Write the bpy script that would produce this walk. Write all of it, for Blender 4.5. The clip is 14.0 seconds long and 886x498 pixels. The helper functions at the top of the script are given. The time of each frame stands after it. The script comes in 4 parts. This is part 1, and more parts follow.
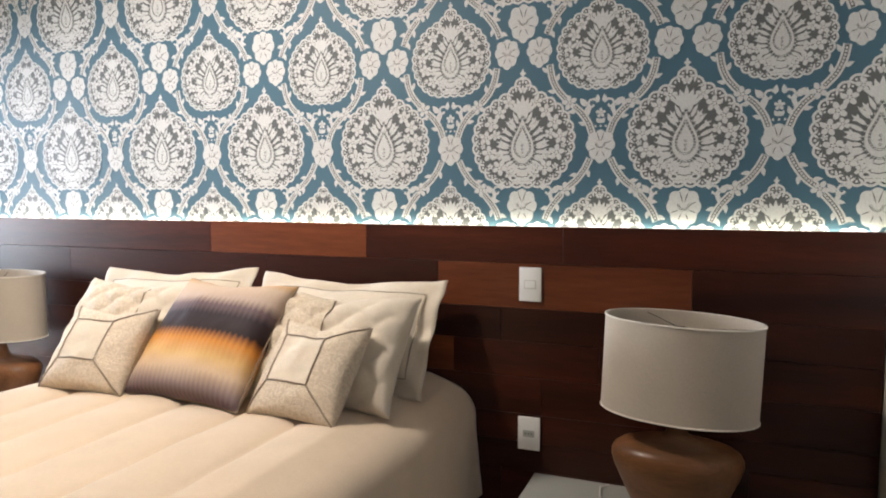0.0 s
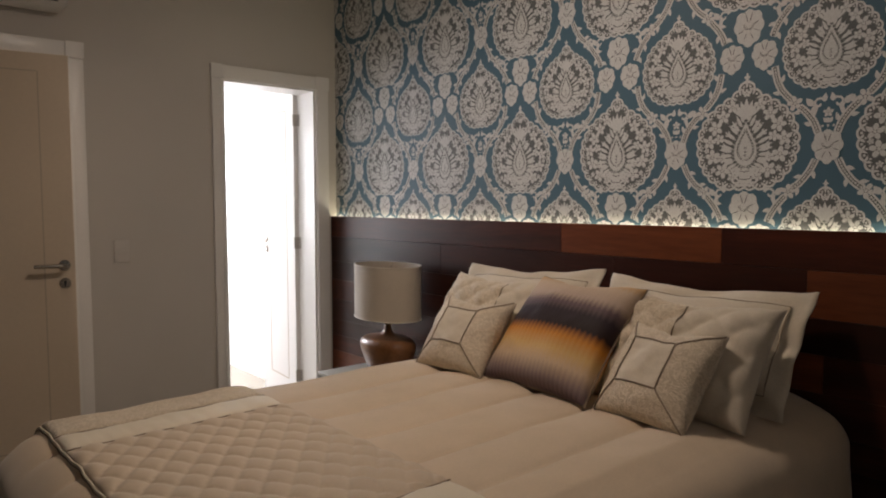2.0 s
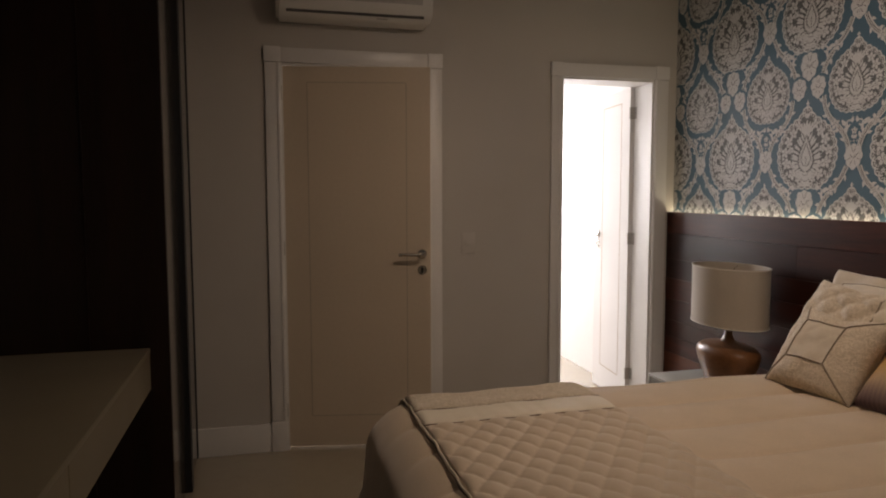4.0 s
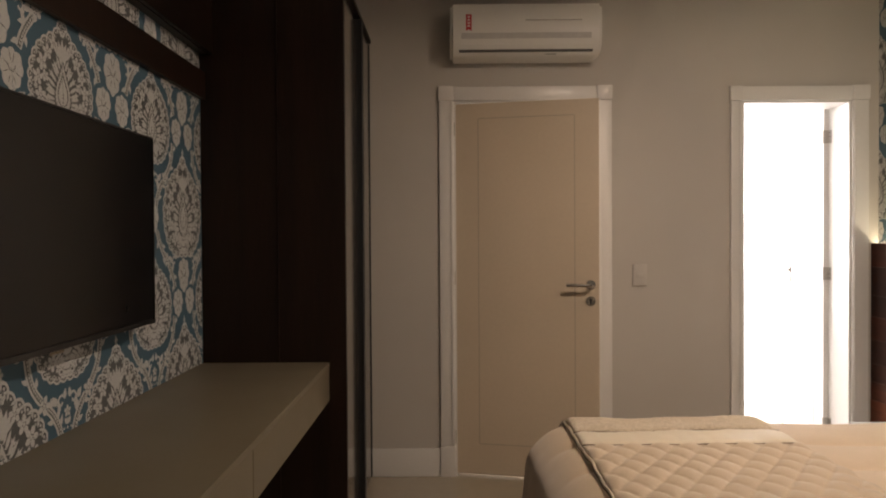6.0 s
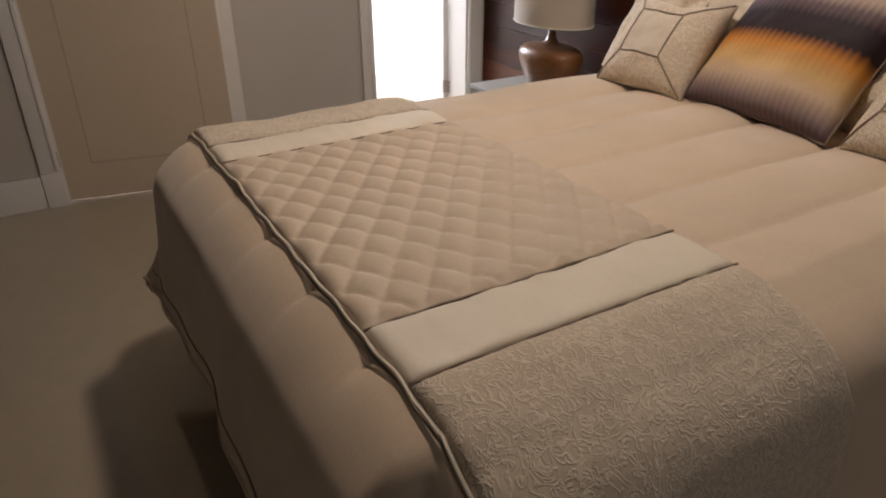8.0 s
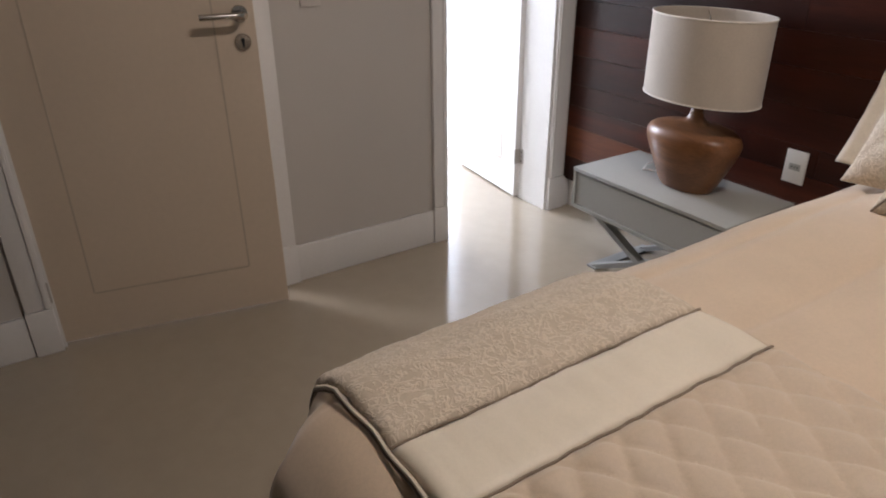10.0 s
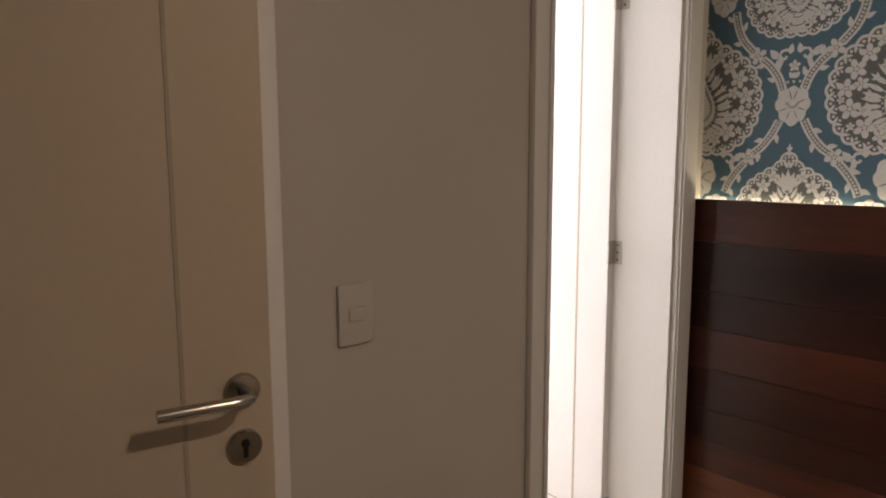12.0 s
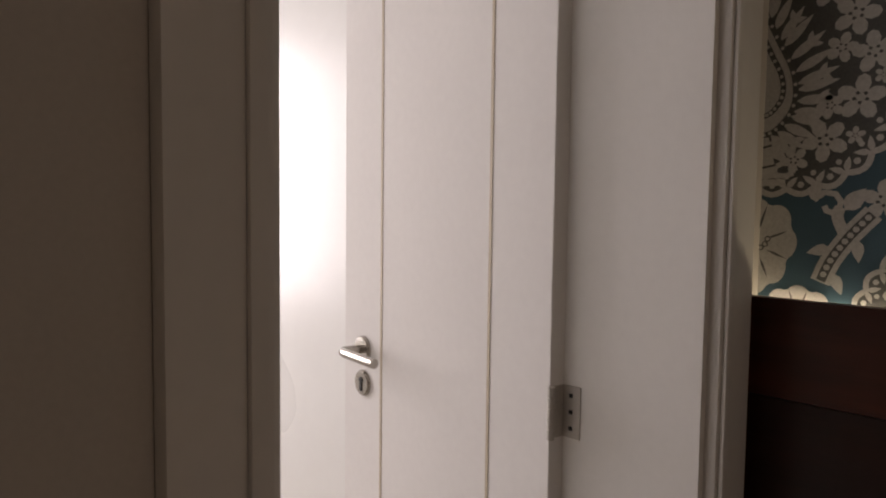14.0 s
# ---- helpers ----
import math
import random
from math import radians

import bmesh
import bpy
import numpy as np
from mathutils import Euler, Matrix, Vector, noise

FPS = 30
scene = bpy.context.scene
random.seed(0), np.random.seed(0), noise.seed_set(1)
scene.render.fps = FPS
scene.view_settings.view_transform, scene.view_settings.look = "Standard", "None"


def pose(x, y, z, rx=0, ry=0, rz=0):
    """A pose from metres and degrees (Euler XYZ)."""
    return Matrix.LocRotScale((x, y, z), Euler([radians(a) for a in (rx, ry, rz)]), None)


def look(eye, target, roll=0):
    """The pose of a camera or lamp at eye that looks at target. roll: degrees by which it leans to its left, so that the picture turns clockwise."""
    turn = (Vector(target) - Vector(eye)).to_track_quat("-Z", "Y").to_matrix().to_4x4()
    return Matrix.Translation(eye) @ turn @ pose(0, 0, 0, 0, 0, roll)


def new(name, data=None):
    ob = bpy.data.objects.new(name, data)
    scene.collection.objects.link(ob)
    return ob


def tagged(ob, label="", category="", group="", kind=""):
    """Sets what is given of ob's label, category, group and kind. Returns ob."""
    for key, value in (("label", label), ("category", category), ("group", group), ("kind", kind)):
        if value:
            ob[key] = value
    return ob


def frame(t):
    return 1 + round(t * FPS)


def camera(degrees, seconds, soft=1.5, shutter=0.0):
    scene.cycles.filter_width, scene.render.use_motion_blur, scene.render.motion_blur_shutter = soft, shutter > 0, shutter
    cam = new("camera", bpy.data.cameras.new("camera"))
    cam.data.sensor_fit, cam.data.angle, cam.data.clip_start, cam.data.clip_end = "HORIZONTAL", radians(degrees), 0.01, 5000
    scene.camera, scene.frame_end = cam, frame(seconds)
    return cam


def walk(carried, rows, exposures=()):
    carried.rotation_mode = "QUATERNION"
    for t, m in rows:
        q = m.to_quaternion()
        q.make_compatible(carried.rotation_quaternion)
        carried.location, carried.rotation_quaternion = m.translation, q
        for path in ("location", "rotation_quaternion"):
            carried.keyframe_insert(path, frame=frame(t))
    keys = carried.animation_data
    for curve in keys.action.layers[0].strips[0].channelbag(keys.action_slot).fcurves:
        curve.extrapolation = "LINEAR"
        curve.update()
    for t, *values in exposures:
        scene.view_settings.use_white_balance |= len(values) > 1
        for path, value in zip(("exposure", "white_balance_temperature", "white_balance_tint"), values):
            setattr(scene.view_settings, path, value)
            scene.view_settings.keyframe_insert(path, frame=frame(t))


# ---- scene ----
# Bedroom with a papered headboard wall, a bed, two doors and a wardrobe wall.
# x runs along the headboard wall from the door wall, y points at the headboard wall, z is up.
cam = camera(65.6, 14.0, soft=2.0)
PATH = [
    (0, (3.904, -2.385, 1.411), (3.17, -0.531, 1.255), 0.0),
    (0.5, (3.863, -2.403, 1.4), (2.869, -0.674, 1.249), -0.1),
    (1, (3.876, -2.403, 1.386), (2.663, -0.82, 1.241), -0.2),
    (1.5, (3.884, -2.421, 1.393), (2.514, -0.971, 1.249), -0.2),
    (2, (3.879, -2.44, 1.396), (2.372, -1.132, 1.259), -0.0),
    (2.5, (3.846, -2.465, 1.401), (2.203, -1.333, 1.265), 0.0),
    (3, (3.832, -2.483, 1.402), (2.044, -1.596, 1.266), -0.1),
    (3.5, (3.829, -2.461, 1.386), (1.952, -1.786, 1.248), -0.1),
    (4, (3.825, -2.462, 1.425), (1.893, -1.971, 1.261), -0.1),
    (4.2, (3.825, -2.452, 1.427), (1.875, -2.038, 1.262), -0.2),
    (4.75, (3.838, -2.440, 1.405), (1.860, -2.242, 1.272), -0.1),
    (5.5, (3.865, -2.420, 1.370), (1.872, -2.530, 1.302), -0.2),
    (6.3, (3.882, -2.403, 1.338), (1.885, -2.328, 1.277), -0.3),
    (6.5, (3.877, -2.376, 1.344), (1.886, -2.236, 1.211), -0.0),
    (7, (3.827, -2.35, 1.311), (1.913, -1.923, 0.922), -0.3),
    (7.2, (3.763, -2.356, 1.282), (1.909, -1.795, 0.783), -0.2),
    (7.75, (3.600, -2.358, 1.298), (1.963, -1.522, 0.49), -0.2),
    (8.5, (3.270, -2.318, 1.345), (1.822, -1.402, 0.297), -0.3),
    (9.3, (2.854, -2.28, 1.384), (1.435, -1.367, 0.311), -0.0),
    (9.5, (2.752, -2.295, 1.369), (1.306, -1.369, 0.343), -0.7),
    (10, (2.438, -2.357, 1.391), (0.936, -1.384, 0.499), -0.4),
    (10.5, (2.09, -2.345, 1.413), (0.545, -1.305, 0.684), -0.5),
    (11, (1.706, -2.284, 1.437), (0.141, -1.158, 0.904), -0.5),
    (11.5, (1.371, -2.244, 1.442), (-0.194, -1.048, 1.093), -0.5),
    (12, (1.096, -2.084, 1.434), (-0.383, -0.764, 1.17), -0.2),
    (12.5, (0.888, -1.785, 1.411), (-0.569, -0.429, 1.209), 0.5),
    (13, (0.645, -1.523, 1.394), (-0.756, -0.104, 1.239), 0.6),
    (13.5, (0.483, -1.221, 1.425), (-0.878, 0.233, 1.238), 0.6),
    (14, (0.392, -0.977, 1.418), (-1.059, 0.394, 1.293), 0.7),
]
walk(cam, [(t, look(eye, target, roll)) for t, eye, target, roll in PATH],
     exposures=[(0, 0.15, 5800, 12), (1.0, -0.65, 5900, 14), (1.5, -1.35, 6200, 16), (2.0, -1.65, 6500, 18), (3.0, -2.0, 7000, 22), (4.2, -2.0, 7000, 22), (6.3, -0.7, 7000, 20), (6.6, -0.75, 7000, 20), (7.0, -1.1, 7000, 20), (7.2, -1.1, 6900, 20), (9.3, -0.85, 5800, 18), (10.5, -1.2, 5800, 18), (11.5, -1.6, 6800, 22), (12.5, -1.7, 7100, 22), (13.2, -2.1, 7200, 24), (13.6, -2.45, 7200, 25), (14, -3.1, 7200, 26)])

# ---- light ----
ROOM_X, TV_Y, CEIL = 4.385, -3.437, 2.72
world = bpy.data.worlds.new("daylight")
scene.world = world
world.use_nodes = True
wn = world.node_tree.nodes
sky = wn.new("ShaderNodeTexSky")
sky.sky_type, sky.sun_disc = "NISHITA", False
sky.sun_elevation, sky.sun_rotation = radians(38), radians(200)
wn["Background"].inputs[1].default_value = 0.05
world.node_tree.links.new(sky.outputs[0], wn["Background"].inputs[0])


def area(name, place, target, sx, sy, watts, colour):
    lamp = bpy.data.lights.new(name, "AREA")
    lamp.shape, lamp.size, lamp.size_y, lamp.energy, lamp.color = "RECTANGLE", sx, sy, watts, colour
    ob = new(name, lamp)
    ob.matrix_world = look(place, target)
    return ob


sun = new("sun", bpy.data.lights.new("sun", "SUN"))
sun.data.energy, sun.data.angle, sun.data.color = 2.0, radians(0.5), (1, 0.95, 0.88)
sun.matrix_world = look((0, 0, 10), (4.0, -9.0, 1.0))
# daylight standing in the two window openings
area("bedroom_window_light", (ROOM_X - 0.03, -1.75, 1.45), (0, -1.75, 1.2), 1.9, 1.8, 1.2, (1.0, 0.92, 0.82))
area("bathroom_window_light", (-2.87, -0.80, 1.55), (-0.3, -0.30, 1.1), 0.85, 1.3, 310, (0.93, 0.97, 1.0))
# warm ceiling light over the bed
spot = area("ceiling_light_glow", (2.05, -1.22, CEIL - 0.045), (2.05, -1.22, 0), 0.20, 0.20, 46, (1.0, 0.86, 0.69))
spot.data.shape = "DISK"
area("hall_light_glow", (-0.65, -2.1, CEIL - 0.05), (-0.65, -2.1, 0), 0.3, 0.3, 45, (1.0, 0.97, 0.93))
# LED strip hidden behind the top of the headboard
led = area("led_strip_light", (2.18, -0.0075, 1.284), (2.18, -0.0075, 2.0), 4.34, 0.008, 12.5, (1.0, 0.93, 0.64))

# ---- materials ----
def nodes(name, rough=0.5, metal=0.0, coat=0.0):
    m = bpy.data.materials.new(name)
    m.use_nodes = True
    b = m.node_tree.nodes["Principled BSDF"]
    b.inputs["Roughness"].default_value = rough
    b.inputs["Metallic"].default_value = metal
    b.inputs["Coat Weight"].default_value = coat
    b.inputs["Coat Roughness"].default_value = 0.12
    return m, m.node_tree.nodes, m.node_tree.links, b


def mapped(N, L, scale, stretch=(1, 1, 1), detail=4, rough=0.55, kind="ShaderNodeTexNoise"):
    co = N.new("ShaderNodeTexCoord")
    mp = N.new("ShaderNodeMapping")
    mp.inputs["Scale"].default_value = stretch
    tx = N.new(kind)
    tx.inputs["Scale"].default_value = scale
    if kind == "ShaderNodeTexNoise":
        tx.inputs["Detail"].default_value, tx.inputs["Roughness"].default_value = detail, rough
    L.new(co.outputs["Object"], mp.inputs[0])
    L.new(mp.outputs[0], tx.inputs["Vector"])
    return tx


def ramp(N, L, source, stops):
    r = N.new("ShaderNodeValToRGB")
    while len(r.color_ramp.elements) < len(stops):
        r.color_ramp.elements.new(0.5)
    for e, (p, c) in zip(r.color_ramp.elements, stops):
        e.position, e.color = p, (*c, 1)
    L.new(source, r.inputs[0])
    return r


def blend(N, L, kind, fac, a, b):
    mx = N.new("ShaderNodeMix")
    mx.data_type, mx.blend_type = "RGBA", kind
    if isinstance(fac, float):
        mx.inputs[0].default_value = fac
    else:
        L.new(fac, mx.inputs[0])
    for k, v in ((6, a), (7, b)):
        if isinstance(v, tuple):
            mx.inputs[k].default_value = (*v, 1)
        else:
            L.new(v, mx.inputs[k])
    return mx.outputs[2]


def bump(N, L, b, source, strength, dist):
    bp = N.new("ShaderNodeBump")
    bp.inputs["Strength"].default_value, bp.inputs["Distance"].default_value = strength, dist
    L.new(source, bp.inputs["Height"])
    L.new(bp.outputs[0], b.inputs["Normal"])
    return bp


def shade(c, k):
    return tuple(min(1, v * k) for v in c)


def paint(name, colour, rough=0.5, grain=0.06, scale=30, relief=0.15, dist=0.001, metal=0.0, coat=0.0, blotch=0.05):
    """A painted or plain surface: fine grain and wide, faint blotches."""
    m, N, L, b = nodes(name, rough, metal, coat)
    fine = mapped(N, L, scale)
    wide = mapped(N, L, 1.7, detail=2)
    c1 = ramp(N, L, fine.outputs[0], [(0.3, shade(colour, 1 - grain)), (0.7, shade(colour, 1 + grain))])
    c2 = ramp(N, L, wide.outputs[0], [(0.3, (1 - blotch,) * 3), (0.7, (1, 1, 1))])
    L.new(blend(N, L, "MULTIPLY", 1.0, c1.outputs[0], c2.outputs[0]), b.inputs["Base Color"])
    rr = ramp(N, L, wide.outputs[0], [(0.3, (rough * 0.85,) * 3), (0.7, (min(1, rough * 1.15),) * 3)])
    L.new(rr.outputs[0], b.inputs["Roughness"])
    bump(N, L, b, fine.outputs[0], relief, dist)
    return m


def wood(name, dark, light, along="x", rough=0.3, coat=0.3, scale=6.0, spread=0.55):
    """Varnished wood, grain along one axis; each piece differs by Object Info's Random."""
    m, N, L, b = nodes(name, rough, 0, coat)
    st = {"x": (0.12, 1, 1), "y": (1, 0.12, 1), "z": (1, 1, 0.08)}[along]
    info = N.new("ShaderNodeObjectInfo")
    co = N.new("ShaderNodeTexCoord")
    add = N.new("ShaderNodeVectorMath")
    add.operation = "MULTIPLY_ADD"
    add.inputs[1].default_value = (7.0, 5.0, 3.0)
    cmb = N.new("ShaderNodeCombineXYZ")
    for k in range(3):
        L.new(info.outputs["Random"], cmb.inputs[k])
    L.new(cmb.outputs[0], add.inputs[0])
    L.new(co.outputs["Object"], add.inputs[2])
    mp = N.new("ShaderNodeMapping")
    mp.inputs["Scale"].default_value = st
    L.new(add.outputs[0], mp.inputs[0])
    g1, g2 = N.new("ShaderNodeTexNoise"), N.new("ShaderNodeTexNoise")
    g1.inputs["Scale"].default_value, g1.inputs["Detail"].default_value, g1.inputs["Distortion"].default_value = scale, 6, 0.6
    g2.inputs["Scale"].default_value, g2.inputs["Detail"].default_value = scale * 14, 3
    L.new(mp.outputs[0], g1.inputs["Vector"])
    L.new(mp.outputs[0], g2.inputs["Vector"])
    c1 = ramp(N, L, g1.outputs[0], [(0.28, dark), (0.72, light)])
    c2 = ramp(N, L, g2.outputs[0], [(0.3, (0.72,) * 3), (0.7, (1.0,) * 3)])
    tone = ramp(N, L, info.outputs["Random"], [(0.0, (1 - spread,) * 3), (1.0, (1 + spread,) * 3)])
    c = blend(N, L, "MULTIPLY", 1.0, c1.outputs[0], c2.outputs[0])
    L.new(blend(N, L, "MULTIPLY", 1.0, c, tone.outputs[0]), b.inputs["Base Color"])
    b.inputs["Specular IOR Level"].default_value = 0.30
    bump(N, L, b, g2.outputs[0], 0.12, 0.0006)
    return m


def fabric(name, colour, weave=900, rough=0.85, grain=0.1, relief=0.25, sheen=0.25, pattern=None):
    """Woven cloth; pattern: a second colour for a lacy jacquard."""
    m, N, L, b = nodes(name, rough)
    b.inputs["Sheen Weight"].default_value = sheen
    fine = mapped(N, L, weave, detail=2)
    soft = mapped(N, L, 9, detail=3)
    c1 = ramp(N, L, fine.outputs[0], [(0.3, shade(colour, 1 - grain)), (0.7, shade(colour, 1 + grain))])
    c2 = ramp(N, L, soft.outputs[0], [(0.3, (0.93,) * 3), (0.7, (1.0,) * 3)])
    c = blend(N, L, "MULTIPLY", 1.0, c1.outputs[0], c2.outputs[0])
    slub = mapped(N, L, 140, detail=4, rough=0.7)
    c3 = ramp(N, L, slub.outputs[0], [(0.36, (1 - 1.1 * grain,) * 3), (0.62, (1.0,) * 3)])
    c = blend(N, L, "MULTIPLY", 1.0, c, c3.outputs[0])
    if pattern:
        vo = N.new("ShaderNodeTexNoise")
        vo.inputs["Scale"].default_value, vo.inputs["Detail"].default_value, vo.inputs["Distortion"].default_value = 38, 2, 2.0
        co = N.new("ShaderNodeTexCoord")
        L.new(co.outputs["Object"], vo.inputs["Vector"])
        f = ramp(N, L, vo.outputs[0], [(0.42, (0, 0, 0)), (0.50, (1, 1, 1)), (0.58, (0, 0, 0))])
        c = blend(N, L, "MIX", f.outputs[0], c, pattern)
        bump(N, L, b, f.outputs[0], 0.6, 0.003)
    else:
        bump(N, L, b, slub.outputs[0], relief * 1.4, 0.0022)
    L.new(c, b.inputs["Base Color"])
    return m


def glow(name, colour, strength):
    m, N, L, b = nodes(name)
    b.inputs["Base Color"].default_value = (*colour, 1)
    b.inputs["Emission Color"].default_value = (*colour, 1)
    b.inputs["Emission Strength"].default_value = strength
    return m


def glass(name):
    m, N, L, b = nodes(name, 0.02)
    b.inputs["Base Color"].default_value = (0.95, 0.97, 0.97, 1)
    b.inputs["Transmission Weight"].default_value = 1.0
    return m


WALL = paint("greige_wall_paint", (0.56, 0.525, 0.48), 0.6, 0.03, 220, 0.12, 0.0006)
CEILING = paint("white_ceiling_paint", (0.80, 0.79, 0.77), 0.7, 0.02, 200)
WHITE = paint("white_lacquer", (0.78, 0.76, 0.73), 0.33, 0.015, 60, 0.05, 0.0005)
WHITE_SATIN = paint("white_satin_paint", (0.80, 0.78, 0.76), 0.75, 0.015, 60, 0.05, 0.0005)
LEAF = paint("cream_door_lacquer", (0.67, 0.56, 0.43), 0.38, 0.02, 50, 0.06, 0.0005)
SWITCH_CREAM = paint("cream_switch_plastic", (0.60, 0.565, 0.52), 0.4, 0.02, 60)
SWITCH_GAP = paint("switch_gap_shade", (0.52, 0.49, 0.45), 0.5, 0.02, 60)
# the shade inside the doors' routed grooves, put into a darker colour
GROOVE_SHADE = paint("door_groove_shade", (0.52, 0.435, 0.33), 0.6)
FLOOR = paint("polished_porcelain", (0.39, 0.328, 0.245), 0.10, 0.03, 14, 0.02, 0.0003, coat=0.75)
BATH = paint("bathroom_wall_tile", (0.82, 0.82, 0.80), 0.3, 0.01, 20)
HEAD = wood("headboard_plank_varnish", (0.016, 0.0036, 0.0018), (0.080, 0.0175, 0.0066), "x", 0.36, 0.04, 6.0, 0.34)
HEAD_LIGHT = wood("headboard_pale_plank_varnish", (0.105, 0.027, 0.0095), (0.210, 0.060, 0.021), "x", 0.34, 0.08, 5.0, 0.12)
DARKWOOD = wood("wardrobe_veneer", (0.010, 0.0045, 0.0025), (0.026, 0.0115, 0.006), "z", 0.42, 0.03, 7.0, 0.25)
LAMPWOOD = wood("lamp_turned_wood", (0.145, 0.060, 0.022), (0.285, 0.124, 0.047), "x", 0.38, 0.20, 9.0, 0.05)
DESK = paint("beige_desk_lacquer", (0.18, 0.150, 0.102), 0.42, 0.02, 40)
GREY = paint("grey_nightstand_lacquer", (0.41, 0.41, 0.375), 0.32, 0.015, 60)
GREYLEG = paint("grey_painted_steel", (0.29, 0.29, 0.27), 0.4, 0.02, 60)
STEEL = paint("brushed_steel", (0.44, 0.41, 0.37), 0.26, 0.06, 300, 0.1, 0.0003, metal=1.0)
HINGE = paint("satin_steel_hinge", (0.50, 0.47, 0.43), 0.42, 0.06, 300, 0.1, 0.0003, metal=0.35)
BLACK = paint("black_plastic", (0.012, 0.012, 0.013), 0.4)
SCREEN = paint("screen_glass", (0.003, 0.003, 0.004), 0.3, 0.0, 10, 0.0)
SMOKED = paint("bronze_wardrobe_glass", (0.10, 0.085, 0.07), 0.14, 0.01, 20, 0.0, coat=0.6)
PLASTIC = paint("white_plastic", (0.80, 0.79, 0.75), 0.35, 0.01, 80)
PLASTIC_DARK = paint("grey_plastic_gap", (0.10, 0.10, 0.10), 0.5)
RED = paint("red_label", (0.55, 0.02, 0.03), 0.5)
COVER = fabric("champagne_coverlet_satin", (0.68, 0.532, 0.375), 700, 0.55, 0.05, 0.12, 0.4)
COVER_PLAIN = fabric("cream_band_satin", (0.79, 0.695, 0.54), 700, 0.5, 0.03, 0.12, 0.4)
QUILT = fabric("quilted_satin", (0.63, 0.50, 0.355), 700, 0.55, 0.05, 0.12, 0.4)
LACE = fabric("lace_jacquard", (0.635, 0.525, 0.385), 900, 0.8, 0.06, 0.3, 0.3, (0.74, 0.63, 0.485))
LINEN = fabric("ivory_linen", (0.68, 0.59, 0.465), 900, 0.85, 0.07)
PIPING = fabric("taupe_cord", (0.27, 0.205, 0.14), 500, 0.8)
SEAM_TAUPE = fabric("pale_taupe_stitching", (0.36, 0.29, 0.21), 500, 0.8)
SHADE = fabric("lamp_shade_linen", (0.53, 0.46, 0.37), 800, 0.9, 0.06)
SHADE_IN = fabric("lamp_shade_lining", (0.80, 0.74, 0.64), 600, 0.9, 0.04)
DIVAN = fabric("divan_cloth", (0.36, 0.29, 0.22), 600, 0.9)
PAPER = paint("wallpaper_blue_ground", (0.064, 0.143, 0.200), 0.55, 0.06, 400, 0.1, 0.0004, blotch=0.1)
INNER = paint("wallpaper_grey_ground", (0.120, 0.126, 0.128), 0.55, 0.15, 300, 0.1, 0.0004)


def worn_print():
    m, N, L, b = nodes("wallpaper_cream_print", 0.52)
    fine = mapped(N, L, 260, detail=3)
    worn = mapped(N, L, 38, detail=5, rough=0.75)
    c = ramp(N, L, fine.outputs[0], [(0.3, (0.56, 0.565, 0.555)), (0.7, (0.69, 0.695, 0.68))])
    f = ramp(N, L, worn.outputs[0], [(0.66, (0, 0, 0)), (0.72, (0.8, 0.8, 0.8))])
    L.new(blend(N, L, "MIX", f.outputs[0], c.outputs[0], (0.16, 0.18, 0.19)), b.inputs["Base Color"])
    bump(N, L, b, fine.outputs[0], 0.15, 0.0006)
    return m


PRINT = worn_print()
WHITE_SATIN.node_tree.nodes["Principled BSDF"].inputs["Specular IOR Level"].default_value = 0.03

# ---- building helpers ----
def box(bm, x0, x1, y0, y1, z0, z1):
    vs = [bm.verts.new((x, y, z)) for z in (z0, z1) for y in (y0, y1) for x in (x0, x1)]
    for q in ((0, 2, 3, 1), (4, 5, 7, 6), (0, 1, 5, 4), (2, 6, 7, 3), (0, 4, 6, 2), (1, 3, 7, 5)):
        bm.faces.new([vs[k] for k in q])
    return vs


def boxes(*cs, bevel=0.0, seg=2):
    bm = bmesh.new()
    for c in cs:
        box(bm, *c)
    if bevel:
        bmesh.ops.bevel(bm, geom=list(bm.edges), offset=bevel, segments=seg, affect="EDGES", profile=0.6)
    return bm


def mesh_of(name, bm, material, smooth=False):
    me = bpy.data.meshes.new(name)
    bmesh.ops.recalc_face_normals(bm, faces=list(bm.faces))
    bm.to_mesh(me)
    bm.free()
    for mt in (material if isinstance(material, (list, tuple)) else (material,)):
        me.materials.append(mt)
    if smooth:
        me.polygons.foreach_set("use_smooth", [True] * len(me.polygons))
        if smooth != "all":
            me.set_sharp_from_angle(angle=radians(40))
    return me


def part(name, bm, material, parent, label="", smooth=False):
    ob = new(name, mesh_of(name, bm, material, smooth))
    if parent is not None:
        ob.parent = parent
    return tagged(ob, label) if label else ob


def thing(name, label, category, group="", at=None):
    ob = new(name)
    ob.empty_display_size = 0.1
    if at is not None:
        ob.matrix_world = at
    return tagged(ob, label, category, group)


def structure(name, bm, material, label, category, smooth=False):
    ob = new(name, mesh_of(name, bm, material, smooth))
    return tagged(ob, label, category, "", "structure")


